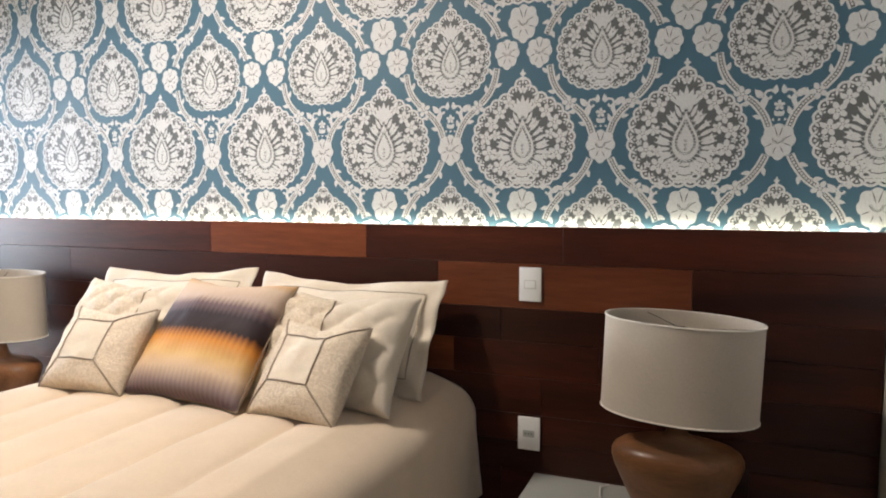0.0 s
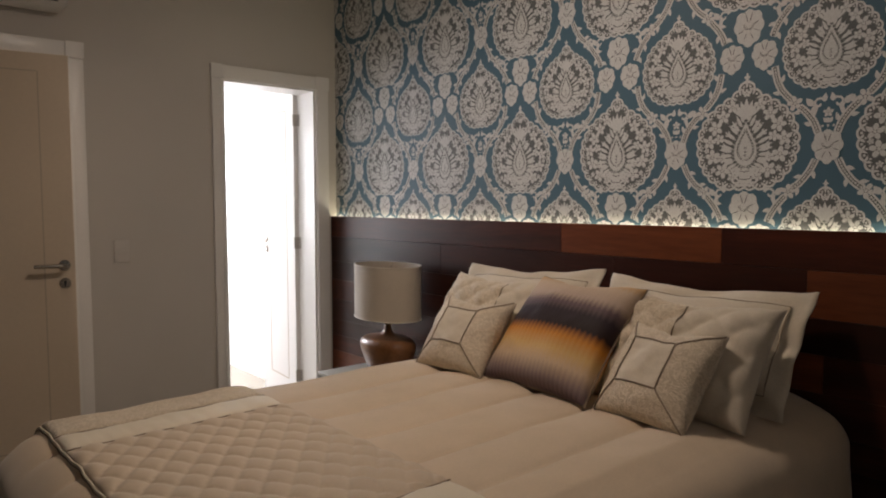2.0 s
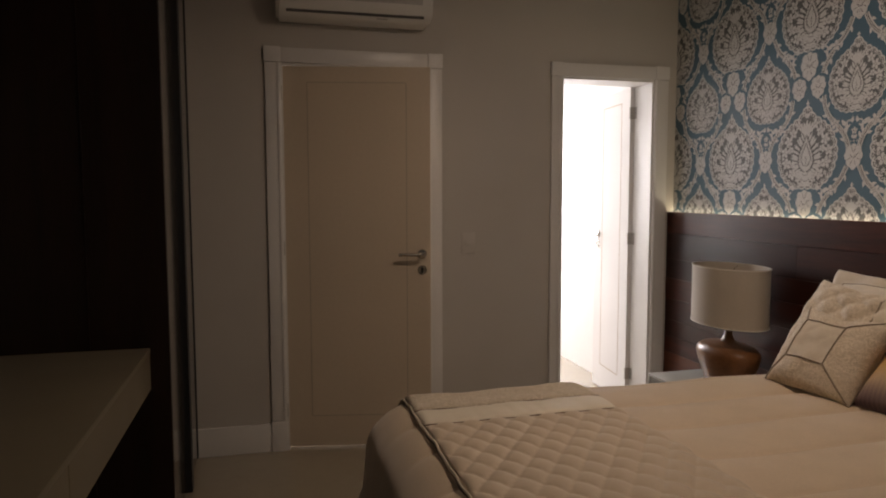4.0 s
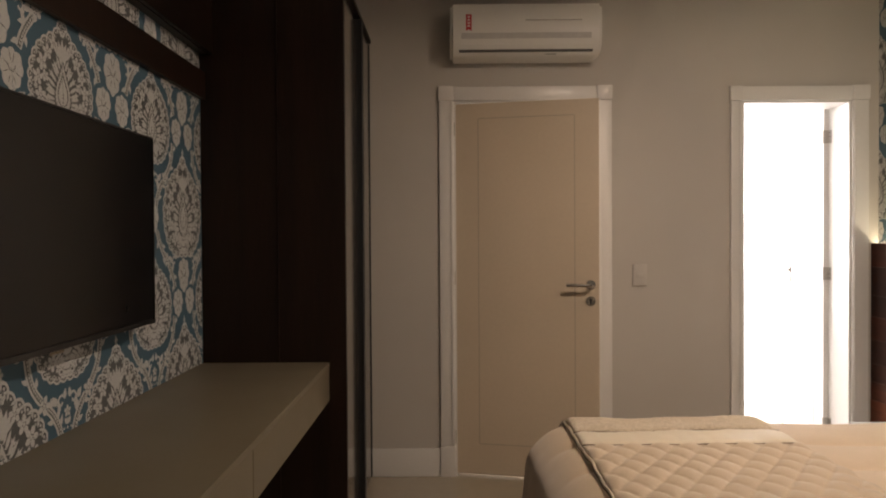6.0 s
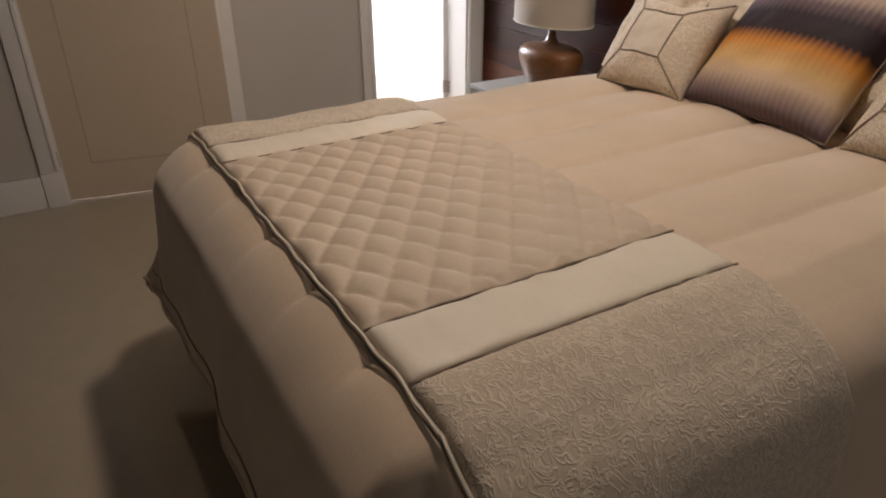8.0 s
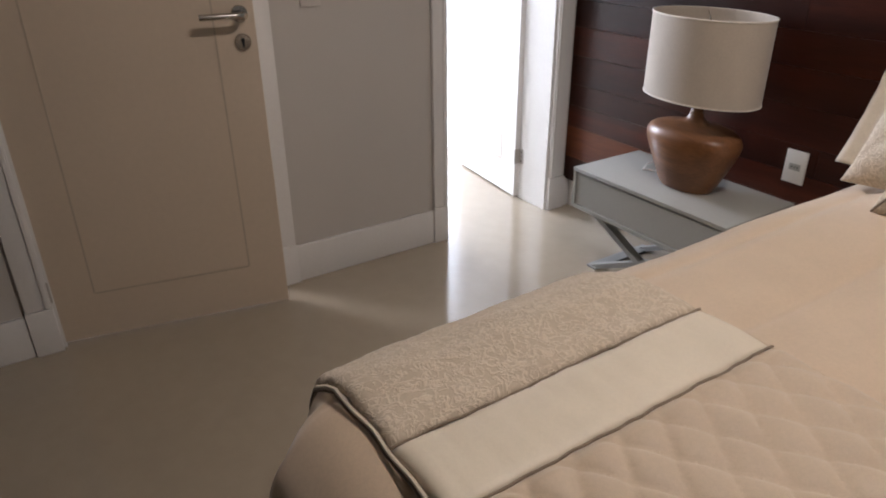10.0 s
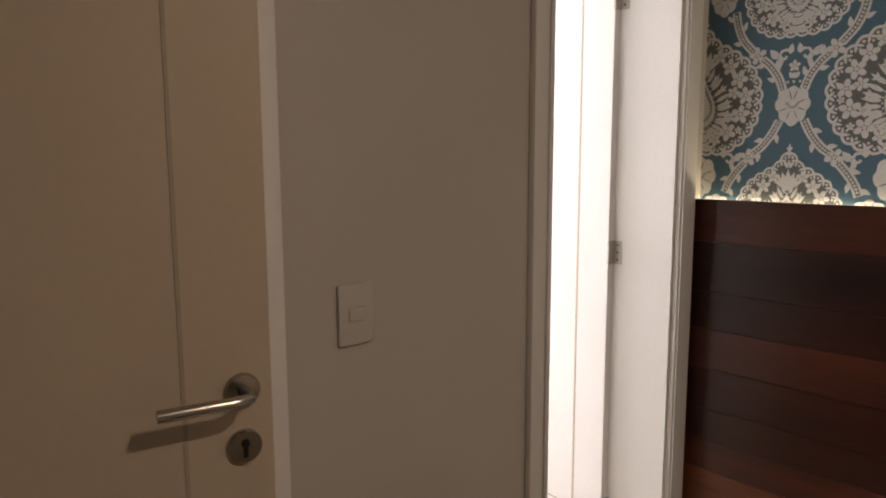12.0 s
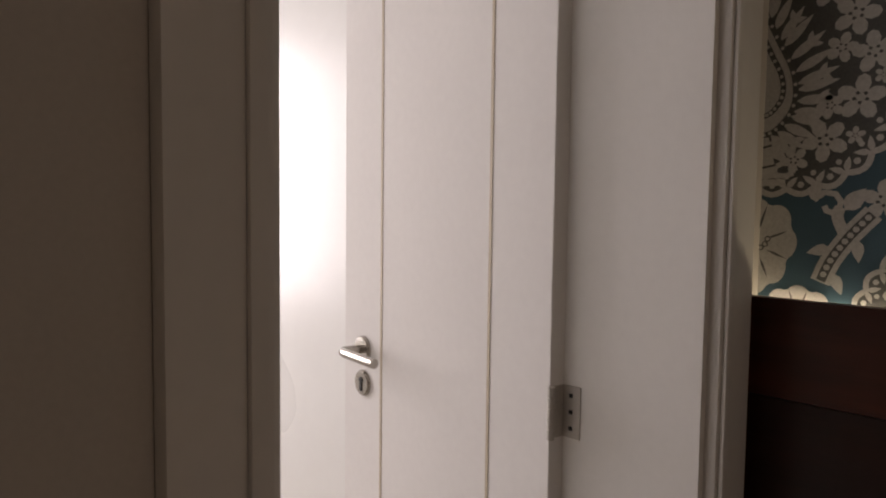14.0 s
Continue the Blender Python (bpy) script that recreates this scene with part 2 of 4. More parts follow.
def tube(bm, points, r, sides=6, closed=False, caps=True):
    """A round bar along points."""
    rings, n = [], len(points)
    pts = [Vector(p) for p in points]
    for k, p in enumerate(pts):
        a = pts[k - 1] if k or closed else pts[k]
        b = pts[(k + 1) % n] if k < n - 1 or closed else pts[k]
        d = (b - a).normalized()
        u = d.orthogonal().normalized() if k == 0 else (u - d * u.dot(d)).normalized()
        v = d.cross(u)
        rings.append([bm.verts.new(p + (u * math.cos(q) + v * math.sin(q)) * r) for q in (2 * math.pi * j / sides for j in range(sides))])
    for k in range(n if closed else n - 1):
        A, B = rings[k], rings[(k + 1) % n]
        for j in range(sides):
            bm.faces.new((A[j], A[(j + 1) % sides], B[(j + 1) % sides], B[j]))
    if caps and not closed:
        bm.faces.new(rings[0][::-1])
        bm.faces.new(rings[-1])


def lathe(bm, profile, sides=32, ex=1.0, ey=1.0, at=(0, 0, 0), close=True):
    """Turns (radius, z) pairs about z; ex and ey make it oval."""
    rings = [[bm.verts.new((at[0] + r * ex * math.cos(2 * math.pi * j / sides), at[1] + r * ey * math.sin(2 * math.pi * j / sides), at[2] + z))
              for j in range(sides)] for r, z in profile]
    for A, B in zip(rings, rings[1:]):
        for j in range(sides):
            bm.faces.new((A[j], A[(j + 1) % sides], B[(j + 1) % sides], B[j]))
    if close:
        bm.faces.new(rings[0][::-1])
        bm.faces.new(rings[-1])


# ---- the shell ----
D1 = (-2.382, -1.580, 2.115)      # main door opening: y, y, height
D2 = (-0.765, -0.156, 2.105)      # bathroom opening
BX, BY = -2.90, -1.38             # bathroom far walls
structure("floor", boxes((0, ROOM_X, TV_Y, 0, -0.1, 0), (-0.16, 0, D2[0], D2[1], -0.1, 0), (BX, -0.16, BY, 0, -0.1, 0), (-0.16, 0, D1[0], D1[1], -0.1, -0.001), (-1.2, -0.16, -2.7, BY - 0.12, -0.1, 0)),
          FLOOR, "cream polished porcelain floor with a soft sheen", "floor")
structure("ceiling", boxes((-1.3, ROOM_X + 0.15, TV_Y - 0.15, 0.15, CEIL, CEIL + 0.1)), CEILING, "plain white ceiling", "ceiling")
wall_north = structure("wall_north", boxes((BX - 0.1, ROOM_X + 0.15, 0, 0.15, 0, CEIL)), PAPER, "headboard wall papered in blue with cream damask", "wall")
wall_south = structure("wall_south", boxes((-1.2, ROOM_X + 0.15, TV_Y - 0.15, TV_Y, 0, CEIL)), PAPER, "television wall papered in blue with cream damask", "wall")
structure("wall_west", boxes((-0.16, 0, D2[1], 0, 0, CEIL), (-0.16, 0, D2[0], D2[1], D2[2], CEIL), (-0.16, 0, D1[1], D2[0], 0, CEIL),
                             (-0.16, 0, D1[0], D1[1], D1[2], CEIL), (-0.16, 0, TV_Y, D1[0], 0, CEIL)),
          WALL, "smooth greige painted wall with two door openings", "wall")
W = (-2.75, -0.75, 0.5, 2.4)      # bedroom window: y, y, z, z
structure("wall_east", boxes((ROOM_X, ROOM_X + 0.15, TV_Y, W[0], 0, CEIL), (ROOM_X, ROOM_X + 0.15, W[1], 0, 0, CEIL),
                             (ROOM_X, ROOM_X + 0.15, W[0], W[1], 0, W[2]), (ROOM_X, ROOM_X + 0.15, W[0], W[1], W[3], CEIL)),
          WALL, "plain painted window wall", "wall")
structure("bathroom_wall_west", boxes((BX - 0.1, BX, BY, -1.2, 0, CEIL), (BX - 0.1, BX, -0.35, 0, 0, CEIL), (BX - 0.1, BX, -1.2, -0.35, 0, 0.9),
                                      (BX - 0.1, BX, -1.2, -0.35, 2.2, CEIL)), BATH, "white bathroom wall with a window", "wall")
structure("bathroom_wall_south", boxes((BX - 0.1, -0.16, BY - 0.12, BY, 0, CEIL)), BATH, "white bathroom wall", "wall")
structure("bathroom_wall_lining", boxes((BX, -0.16, -0.004, -0.0005, 0, CEIL)), BATH, "white bathroom wall beside the open door", "wall")
structure("bathroom_ceiling", boxes((BX - 0.1, -1.3, BY - 0.12, 0.15, CEIL, CEIL + 0.1)), CEILING, "white bathroom ceiling", "ceiling")
structure("hall_wall", boxes((-1.2, -1.1, -2.7, BY - 0.12, 0, CEIL), (-1.2, -0.16, -2.8, -2.7, 0, CEIL)), WALL, "plain hall wall behind the closed door", "wall")


# ---- wallpaper print: flat cream damask on the blue ground ----
PITCH_X, PITCH_Z = 0.5445, 0.64


def ellipse(cx, cz, rx, rz, turn=0.0, n=9):
    c, s = math.cos(turn), math.sin(turn)
    return [(cx + rx * math.cos(q) * c - rz * math.sin(q) * s, cz + rx * math.cos(q) * s + rz * math.sin(q) * c)
            for q in (2 * math.pi * k / n for k in range(n))]


def petal(cx, cz, length, width, turn, n=5):
    """A pointed leaf that starts at (cx, cz) and runs in the direction turn."""
    c, s = math.cos(turn), math.sin(turn)
    side = [(length * k / n, width * math.sin(math.pi * (k / n) ** 0.75)) for k in range(n + 1)]
    loop = side + [(a, -b) for a, b in side[-2:0:-1]]
    return [(cx + a * c - b * s, cz + a * s + b * c) for a, b in loop]


def ribbon(points, width):
    out = []
    n = len(points)
    for k in range(n - 1):
        (x0, z0), (x1, z1) = points[k], points[k + 1]
        d = math.hypot(x1 - x0, z1 - z0) or 1
        ox, oz = -(z1 - z0) / d * width / 2, (x1 - x0) / d * width / 2
        e = width * 0.15 / d
        ax, az, bx, bz = x0 - (x1 - x0) * e, z0 - (z1 - z0) * e, x1 + (x1 - x0) * e, z1 + (z1 - z0) * e
        out.append([(ax - ox, az - oz), (bx - ox, bz - oz), (bx + ox, bz + oz), (ax + ox, az + oz)])
    return out


def spline(ctrl, steps=8):
    pts = [ctrl[0]] + list(ctrl) + [ctrl[-1]]
    out = []
    for k in range(1, len(pts) - 2):
        p0, p1, p2, p3 = pts[k - 1:k + 3]
        for j in range(steps):
            t = j / steps
            out.append(tuple(0.5 * (2 * p1[i] + (p2[i] - p0[i]) * t + (2 * p0[i] - 5 * p1[i] + 4 * p2[i] - p3[i]) * t * t
                                    + (3 * p1[i] - p0[i] - 3 * p2[i] + p3[i]) * t ** 3) for i in (0, 1)))
    out.append(tuple(ctrl[-1]))
    return out


def blossom(cx, cz, r, turn=0.0, petals=5):
    """Cream petals, and the dark eye that goes on top."""
    cream = [ellipse(cx + 0.58 * r * math.cos(a), cz + 0.58 * r * math.sin(a), 0.42 * r, 0.315 * r, a, 8)
             for a in (turn + 2 * math.pi * k / petals for k in range(petals))]
    return cream + [ellipse(cx, cz, 0.2 * r, 0.2 * r, 0, 6)], [ellipse(cx + 0.27 * r * math.cos(a), cz + 0.22 * r * math.sin(a), 0.085 * r, 0.085 * r, 0, 5)
                                                                 for a in (turn + 0.6 + 2 * math.pi * k / 5 for k in range(5))]


def palmette(cx, cz, w, h):
    """A broad flower of fanned, notched petals: cream body, dark veins, a dark smile of beads."""
    rim = []
    for k in range(56):
        q = 2 * math.pi * k / 56
        r = 0.80 + 0.18 * abs(math.cos(4 * (q + math.pi / 2))) ** 0.6 + 0.05 * math.cos(3 * (q + math.pi / 2))
        rim.append((cx + w * r * math.cos(q), cz + h * r * math.sin(q)))
    cream = [[(cx, cz), rim[k], rim[(k + 1) % 56]] for k in range(56)]
    dark, top = [], []
    for k in (0, 1, 2, 6, 7):
        q = -math.pi / 2 + 2 * math.pi * (k + 0.5) / 8
        dark.append(petal(cx + 0.30 * w * math.cos(q), cz + 0.30 * h * math.sin(q), 0.52 * w, 0.030 * w, q, 3))
    for k in range(7):
        q = math.radians(192 + k * 26)
        x, z = cx + 0.30 * w * math.cos(q), cz + 0.16 * h + 0.26 * h * math.sin(q)
        dark.append(ellipse(x, z, 0.080 * w, 0.080 * w, 0, 7))
        top.append(ellipse(x, z, 0.050 * w, 0.050 * w, 0, 6))
    for side in (-1, 1):
        dark.append(petal(cx + side * 0.04 * w, cz + 0.22 * h, 0.62 * h, 0.032 * w, math.radians(90 - side * 17), 4))
    return cream, dark, top


def vine(ctrl):
    """A beaded stem: cream band with a dark core, cream beads in it, and leafy thorns."""
    path = spline(ctrl, 7)
    cream, dark, top = ribbon(path, 0.0250), ribbon(path, 0.0118), []
    run, nxt = 0.0, 0.004
    for (x0, z0), (x1, z1) in zip(path, path[1:]):
        d = math.hypot(x1 - x0, z1 - z0)
        while run + d >= nxt:
            t = (nxt - run) / d
            top.append(ellipse(x0 + (x1 - x0) * t, z0 + (z1 - z0) * t, 0.0042, 0.0042, 0, 6))
            nxt += 0.0100
        run += d
    for f, side in ((0.30, 1), (0.52, -1), (0.80, 1)):
        k = min(int(f * len(path)), len(path) - 2)
        (x0, z0), (x1, z1) = path[k], path[k + 1]
        a = math.atan2(z1 - z0, x1 - x0)
        cream.append(petal(x0 - 0.009 * side * math.sin(a), z0 + 0.009 * side * math.cos(a), 0.030, 0.0075, a + side * 0.75, 4))
    return cream, dark, top


def curl(cx, cz, side, foot):
    """A rolled leaf with a second lobe and a stem down to foot."""
    roll = [(cx + side * 0.020 * (1 - 0.10 * k) * math.cos(0.8 * k + 0.4), cz + 0.020 * (1 - 0.10 * k) * math.sin(0.8 * k + 0.4)) for k in range(8)]
    out = ribbon(roll, 0.0072)
    out.append(petal(cx + side * 0.016, cz + 0.004, 0.030, 0.0085, math.radians(90 - side * 8)))
    out.append(petal(cx - side * 0.018, cz - 0.006, 0.036, 0.0110, math.radians(90 + side * 40)))
    out.extend(ribbon(spline([(cx - side * 0.012, cz - 0.004), ((cx + foot[0]) / 2, (cz + foot[1]) / 2 + 0.004), foot], 4), 0.0140))
    return out


PEAR = ((0.0, -0.163), (0.062, -0.162), (0.118, -0.138), (0.160, -0.085), (0.177, -0.015), (0.166, 0.050), (0.131, 0.104), (0.082, 0.140), (0.043, 0.163), (0.021, 0.190), (0.0, 0.208))


def medallion(size):
    """The pear-shaped medallion about its middle: (layer, points). Layers: 0 dark field, 1 cream, 2 dark lines, 3 cream beads."""
    out = []

    def put(layer, polys):
        out.extend((layer, [(x * size, z * size) for x, z in p]) for p in polys)

    def flower(x, z, r, turn=0.0, petals=5):
        c, d = blossom(x, z, r, turn, petals)
        put(1, c)
        put(2, d)

    pod = spline([(0, 0.082), (0.018, 0.042), (0.042, -0.010), (0.044, -0.055), (0.022, -0.086), (0, -0.094)], 6)
    half = spline(PEAR, 9)
    ring = half + [(-x, z) for x, z in half[-2:0:-1]]
    n = len(ring)
    run, lobes = [0.0], 30
    for (x0, z0), (x1, z1) in zip(ring, ring[1:] + ring[:1]):
        run.append(run[-1] + math.hypot(x1 - x0, z1 - z0))
    total = run[-1]
    dense = []
    for k in range(lobes * 6):
        g = total * k / (lobes * 6)
        j = max(i for i in range(n) if run[i] <= g)
        t = (g - run[j]) / (run[j + 1] - run[j])
        (x0, z0), (x1, z1) = ring[j], ring[(j + 1) % n]
        d = math.hypot(x1 - x0, z1 - z0)
        ox, oz = (z1 - z0) / d, -(x1 - x0) / d
        w = 0.0085 * abs(math.sin(math.pi * k / 6))
        dense.append((x0 + (x1 - x0) * t + ox * w, z0 + (z1 - z0) * t + oz * w, ox, oz))
    rim = [(x, z) for x, z, _, _ in dense]
    put(0, [[(0, 0), a, b] for a, b in zip(rim, rim[1:] + rim[:1])])
    put(1, ribbon(rim + rim[:1], 0.0078))
    for k in range(lobes):
        x, z, ox, oz = dense[k * 6]
        q = math.atan2(-oz, -ox)
        for s in (-1, 1):
            put(1, [petal(x, z, 0.021, 0.0044, q + s * 0.72, 3)])
        put(1, [ellipse(x - ox * 0.016, z - oz * 0.016, 0.0040, 0.0040, 0, 6)])
        x, z, ox, oz = dense[k * 6 + 3]
        put(1, [ellipse(x - ox * 0.0125, z - oz * 0.0125, 0.0046, 0.0046, 0, 6)])
    for side in (1, -1):
        for x, z, r in ((0.050, 0.125, 0.0235), (0.084, 0.092, 0.0265), (0.113, 0.054, 0.0285), (0.135, 0.004, 0.0270), (0.122, -0.051, 0.0295), (0.083, -0.102, 0.0290),
                        (0.098, 0.014, 0.0200), (0.088, -0.058, 0.0180), (0.046, -0.126, 0.0190), (0.118, -0.098, 0.0120), (0.146, -0.026, 0.0110)):
            flower(side * x, z, r, math.radians(90) + side * (x * 19 + z * 23))
        # feathered leaves that fan out from the pod
        for k in range(15):
            f = k / 14
            w = math.radians(90 - side * (8 + 126 * f))
            x0, z0 = pod[min(int(f * 24) + 2, len(pod) - 2)]
            x0 *= side
            long = 0.056 - 0.022 * abs(f - 0.45)
            put(1, [petal(x0, z0, long, 0.0066, w, 5)])
            if k % 2:
                x1, z1 = x0 + 0.55 * long * math.cos(w), z0 + 0.55 * long * math.sin(w)
                put(1, [petal(x1, z1, 0.017, 0.0042, w + 0.75, 3), petal(x1, z1, 0.017, 0.0042, w - 0.75, 3)])
        # crown of leaves above the pod, and the pedestal under it
        for k in range(3):
            put(1, [petal(side * 0.004, 0.092, 0.054 - 0.004 * k, 0.0098, math.radians(90 - side * (19 + k * 24)), 5)])
            put(1, [petal(side * 0.010, -0.104, 0.040, 0.0075, math.radians(-90 + side * (48 + k * 26)), 4)])
        put(1, ribbon([(side * (0.034 + 0.014 * math.cos(0.8 * k)), -0.140 + 0.013 * (1 - 0.08 * k) * math.sin(0.8 * k)) for k in range(8)], 0.0070))
        put(1, [petal(side * 0.003, 0.158, 0.030, 0.0055, math.radians(90 - side * 28), 3)])
    whole = pod + [(-x, z) for x, z in pod[-2:0:-1]]
    put(1, [[(0, -0.02), a, b] for a, b in zip(whole, whole[1:] + whole[:1])])
    for k, wide in ((0.97, 0.0070), (0.62, 0.0070)):
        line = [(x * k, -0.02 + (z + 0.02) * k) for x, z in whole]
        put(2, ribbon(line + line[:1], wide))
        put(3, [ellipse(x, z, 0.0027, 0.0027, 0, 6) for x, z in line[::2]])
    put(2, [ellipse(0, -0.024 - 0.013 * k, 0.0046, 0.0046, 0, 7) for k in range(3)])
    put(3, [ellipse(0, -0.024 - 0.013 * k, 0.0026, 0.0026, 0, 6) for k in range(3)])
    put(1, [petal(0, 0.088, 0.066, 0.0100, math.radians(90), 4), ellipse(0, 0.086, 0.020, 0.0065), [(-0.012, -0.094), (-0.026, -0.150), (0.026, -0.150), (0.012, -0.094)],
            [(-0.036, -0.151), (-0.036, -0.160), (0.036, -0.160), (0.036, -0.151)]])
    put(2, ribbon([(-0.022, -0.132), (0, -0.136), (0.022, -0.132)], 0.003) + ribbon([(-0.016, -0.105), (0, -0.109), (0.016, -0.105)], 0.003))
    flower(0, 0.170, 0.0150, 0.3)
    put(1, [ellipse(0, 0.209, 0.0150, 0.0060), ellipse(0, 0.222, 0.0055, 0.0130), ellipse(0, 0.226, 0.0115, 0.0050), petal(0, 0.228, 0.014, 0.0045, math.radians(90), 3)])
    return out


def lattice():
    """Stems, blossoms and broad flowers between the medallions, about the large medallion's middle."""
    out = []

    def put(layer, polys):
        out.extend((layer, p) for p in polys)

    def broad(x, z, w, h):
        for layer, polys in zip((1, 2, 3), palmette(x, z, w, h)):
            put(layer, polys)

    def flower(x, z, r, turn=0.0, petals=5):
        c, d = blossom(x, z, r, turn, petals)
        put(1, c)
        put(2, d)

    gap = PITCH_X / 2
    broad(gap, -0.032, 0.050, 0.058)
    broad(0, -0.240, 0.055, 0.068)
    for side in (1, -1):
        broad(side * 0.058, 0.297, 0.046, 0.054)
        for ctrl in ([(side * (gap - 0.036), -0.078), (side * 0.219, -0.112), (side * 0.192, -0.148), (side * 0.166, -0.169)],
                     [(side * 0.140, -0.198), (side * 0.115, -0.228), (side * 0.096, -0.258), (side * 0.086, -0.283)],
                     [(side * (gap - 0.030), 0.014), (side * 0.229, 0.048), (side * 0.205, 0.082), (side * 0.183, 0.102)],
                     [(side * 0.152, 0.130), (side * 0.122, 0.165), (side * 0.104, 0.205), (side * 0.096, 0.246)]):
            for layer, polys in zip((1, 2, 3), vine(ctrl)):
                put(layer, polys)
        flower(side * 0.153, -0.180, 0.027, 0.3 * side)
        flower(side * 0.166, 0.116, 0.027, 0.5 * side)
        put(1, curl(side * 0.092, -0.186, -side, (side * 0.112, -0.226)))
        put(1, curl(side * (gap - 0.030), 0.108, side, (side * 0.224, 0.070)))
    flower(gap, 0.078, 0.0170, math.radians(90))
    put(1, [petal(gap - 0.002, 0.044, 0.022, 0.0070, math.radians(125), 4), petal(gap + 0.002, 0.044, 0.022, 0.0070, math.radians(55), 4), ellipse(gap, 0.052, 0.004, 0.009),
            ellipse(gap - 0.017, 0.034, 0.0042, 0.0042, 0, 6), ellipse(gap, 0.034, 0.0042, 0.0042, 0, 6), ellipse(gap + 0.017, 0.034, 0.0042, 0.0042, 0, 6)])
    return out


def clipped(poly, x0, x1, z0, z1):
    for axis, limit, sign in ((0, x0, 1), (0, x1, -1), (1, z0, 1), (1, z1, -1)):
        out = []
        for a, b in zip(poly, poly[1:] + poly[:1]):
            da, db = (a[axis] - limit) * sign, (b[axis] - limit) * sign
            if da >= 0:
                out.append(a)
            if (da >= 0) != (db >= 0):
                t = da / (da - db)
                out.append((a[0] + (b[0] - a[0]) * t, a[1] + (b[1] - a[1]) * t))
        poly = out
        if len(poly) < 3:
            return None
    return poly


MOTIFS = (medallion(1.0) + lattice(), medallion(0.82))


def print_on_wall(parent, x0, x1, z0, z1, phase, y, facing, middle=1.611):
    """The damask, 1 mm proud of the wall, for the stretch x0..x1, z0..z1. Two staggered rows of medallions."""
    verts, faces, mats = [], [], []
    for kind in (0, 1):
        for i in range(-1, 12):
            for j in range(-1, 4):
                cx = x0 + phase + (i + 0.5 * kind) * PITCH_X
                cz = middle + j * PITCH_Z - 0.34 * kind
                if cx < x0 - 0.36 or cx > x1 + 0.36 or cz < z0 - 0.4 or cz > z1 + 0.4:
                    continue
                inside = x0 + 0.34 < cx < x1 - 0.34 and z0 + 0.42 < cz < z1 - 0.38
                for layer, p in MOTIFS[kind]:
                    q = [(cx + a, cz + b) for a, b in p]
                    if not inside:
                        q = clipped(q, x0, x1, z0, z1)
                        if q is None:
                            continue
                    k = len(verts)
                    off = facing * (0.0005 + 0.0007 * layer + 0.00001 * (len(faces) % 61))
                    verts.extend((a, y + off, b) for a, b in q)
                    faces.append(range(k, k + len(q)))
                    mats.append((1, 0, 1, 0)[layer])
    me = bpy.data.meshes.new("wallpaper_print")
    me.from_pydata(verts, [], faces)
    me.materials.append(PRINT)
    me.materials.append(INNER)
    me.polygons.foreach_set("material_index", mats)
    ob = new("wallpaper_print", me)
    ob.parent = parent
    return tagged(ob, "cream damask of medallions and beaded stems", kind="stuff")


print_on_wall(wall_north, 0.0, ROOM_X, 1.2, CEIL, -0.005, 0.0, -1)
print_on_wall(wall_south, 1.05, ROOM_X, 0.70, 2.30, 0.190, TV_Y, 1, 1.453)

# ---- doors, casings, baseboards ----
def casing(name, y0, y1, top, label, side=0.082, right=None, deep=-0.2):
    """White casing round an opening on the door wall, with plinth and corner blocks; jambs through the wall."""
    right = side if right is None else right
    c = structure(name, boxes((-0.2, 0.004, y0 - 0.004, y0 + 0.012, 0, top), (deep, 0.004, y1 - 0.012, y1 + 0.004, 0, top),
                              (-0.2, 0.004, y0 + 0.012, y1 - 0.012, top - 0.012, top + 0.004)), WHITE, label, "door frame")
    for nm, b in (("casing_board", (0.001, 0.020, y0 - side, y0, 0.172, top)), ("casing_board", (0.001, 0.020, y1, y1 + right, 0.172, top)),
                  ("casing_bead", (0.0205, 0.0265, y0 - 0.020, y0 - 0.006, 0.1725, top)), ("casing_bead", (0.0205, 0.0265, y1 + 0.006, y1 + 0.020, 0.1725, top)),
                  ("casing_head", (0.001, 0.022, y0 + 0.001, y1 - 0.001, top, top + 0.078)),
                  ("corner_block", (0.001, 0.026, y0 - side - 0.004, y0, top + 0.001, top + 0.082)), ("corner_block", (0.001, 0.026, y1, y1 + right + 0.004, top + 0.001, top + 0.082)),
                  ("plinth_block", (0.001, 0.026, y0 - side - 0.003, y0 + 0.001, 0, 0.171)), ("plinth_block", (0.001, 0.026, y1 - 0.001, y1 + right + 0.003, 0, 0.171))):
        part(nm, boxes(b, bevel=0.0025 if nm == "casing_bead" else 0.004), WHITE, c, smooth=True)
    return c


frame_main = casing("door_frame_1", D1[0], D1[1], 2.115, "white painted casing around the cream door")
frame_bath = casing("door_frame_2", D2[0], D2[1], 2.105, "white painted casing around the bathroom opening", 0.068, 0.090, -0.206)


def leaf_mesh(w, h, t):
    """A door leaf in its own frame, x along its width, front at y=0."""
    return boxes((0, w, 0, t, 0, h), bevel=0.0015, seg=1)


# Strips slightly proud of the leaf; their colour gives the groove's shade.
def groove_frame(lines):
    x0, x1, z0, z1 = lines
    g = 0.003
    return boxes((x0 - g, x0 + g, -0.0012, 0.002, z0, z1), (x1 - g, x1 + g, -0.0012, 0.002, z0, z1),
                 (x0 + g, x1 - g, -0.0012, 0.002, z0 - g, z0 + g), (x0 + g, x1 - g, -0.0012, 0.002, z1 - g, z1 + g))


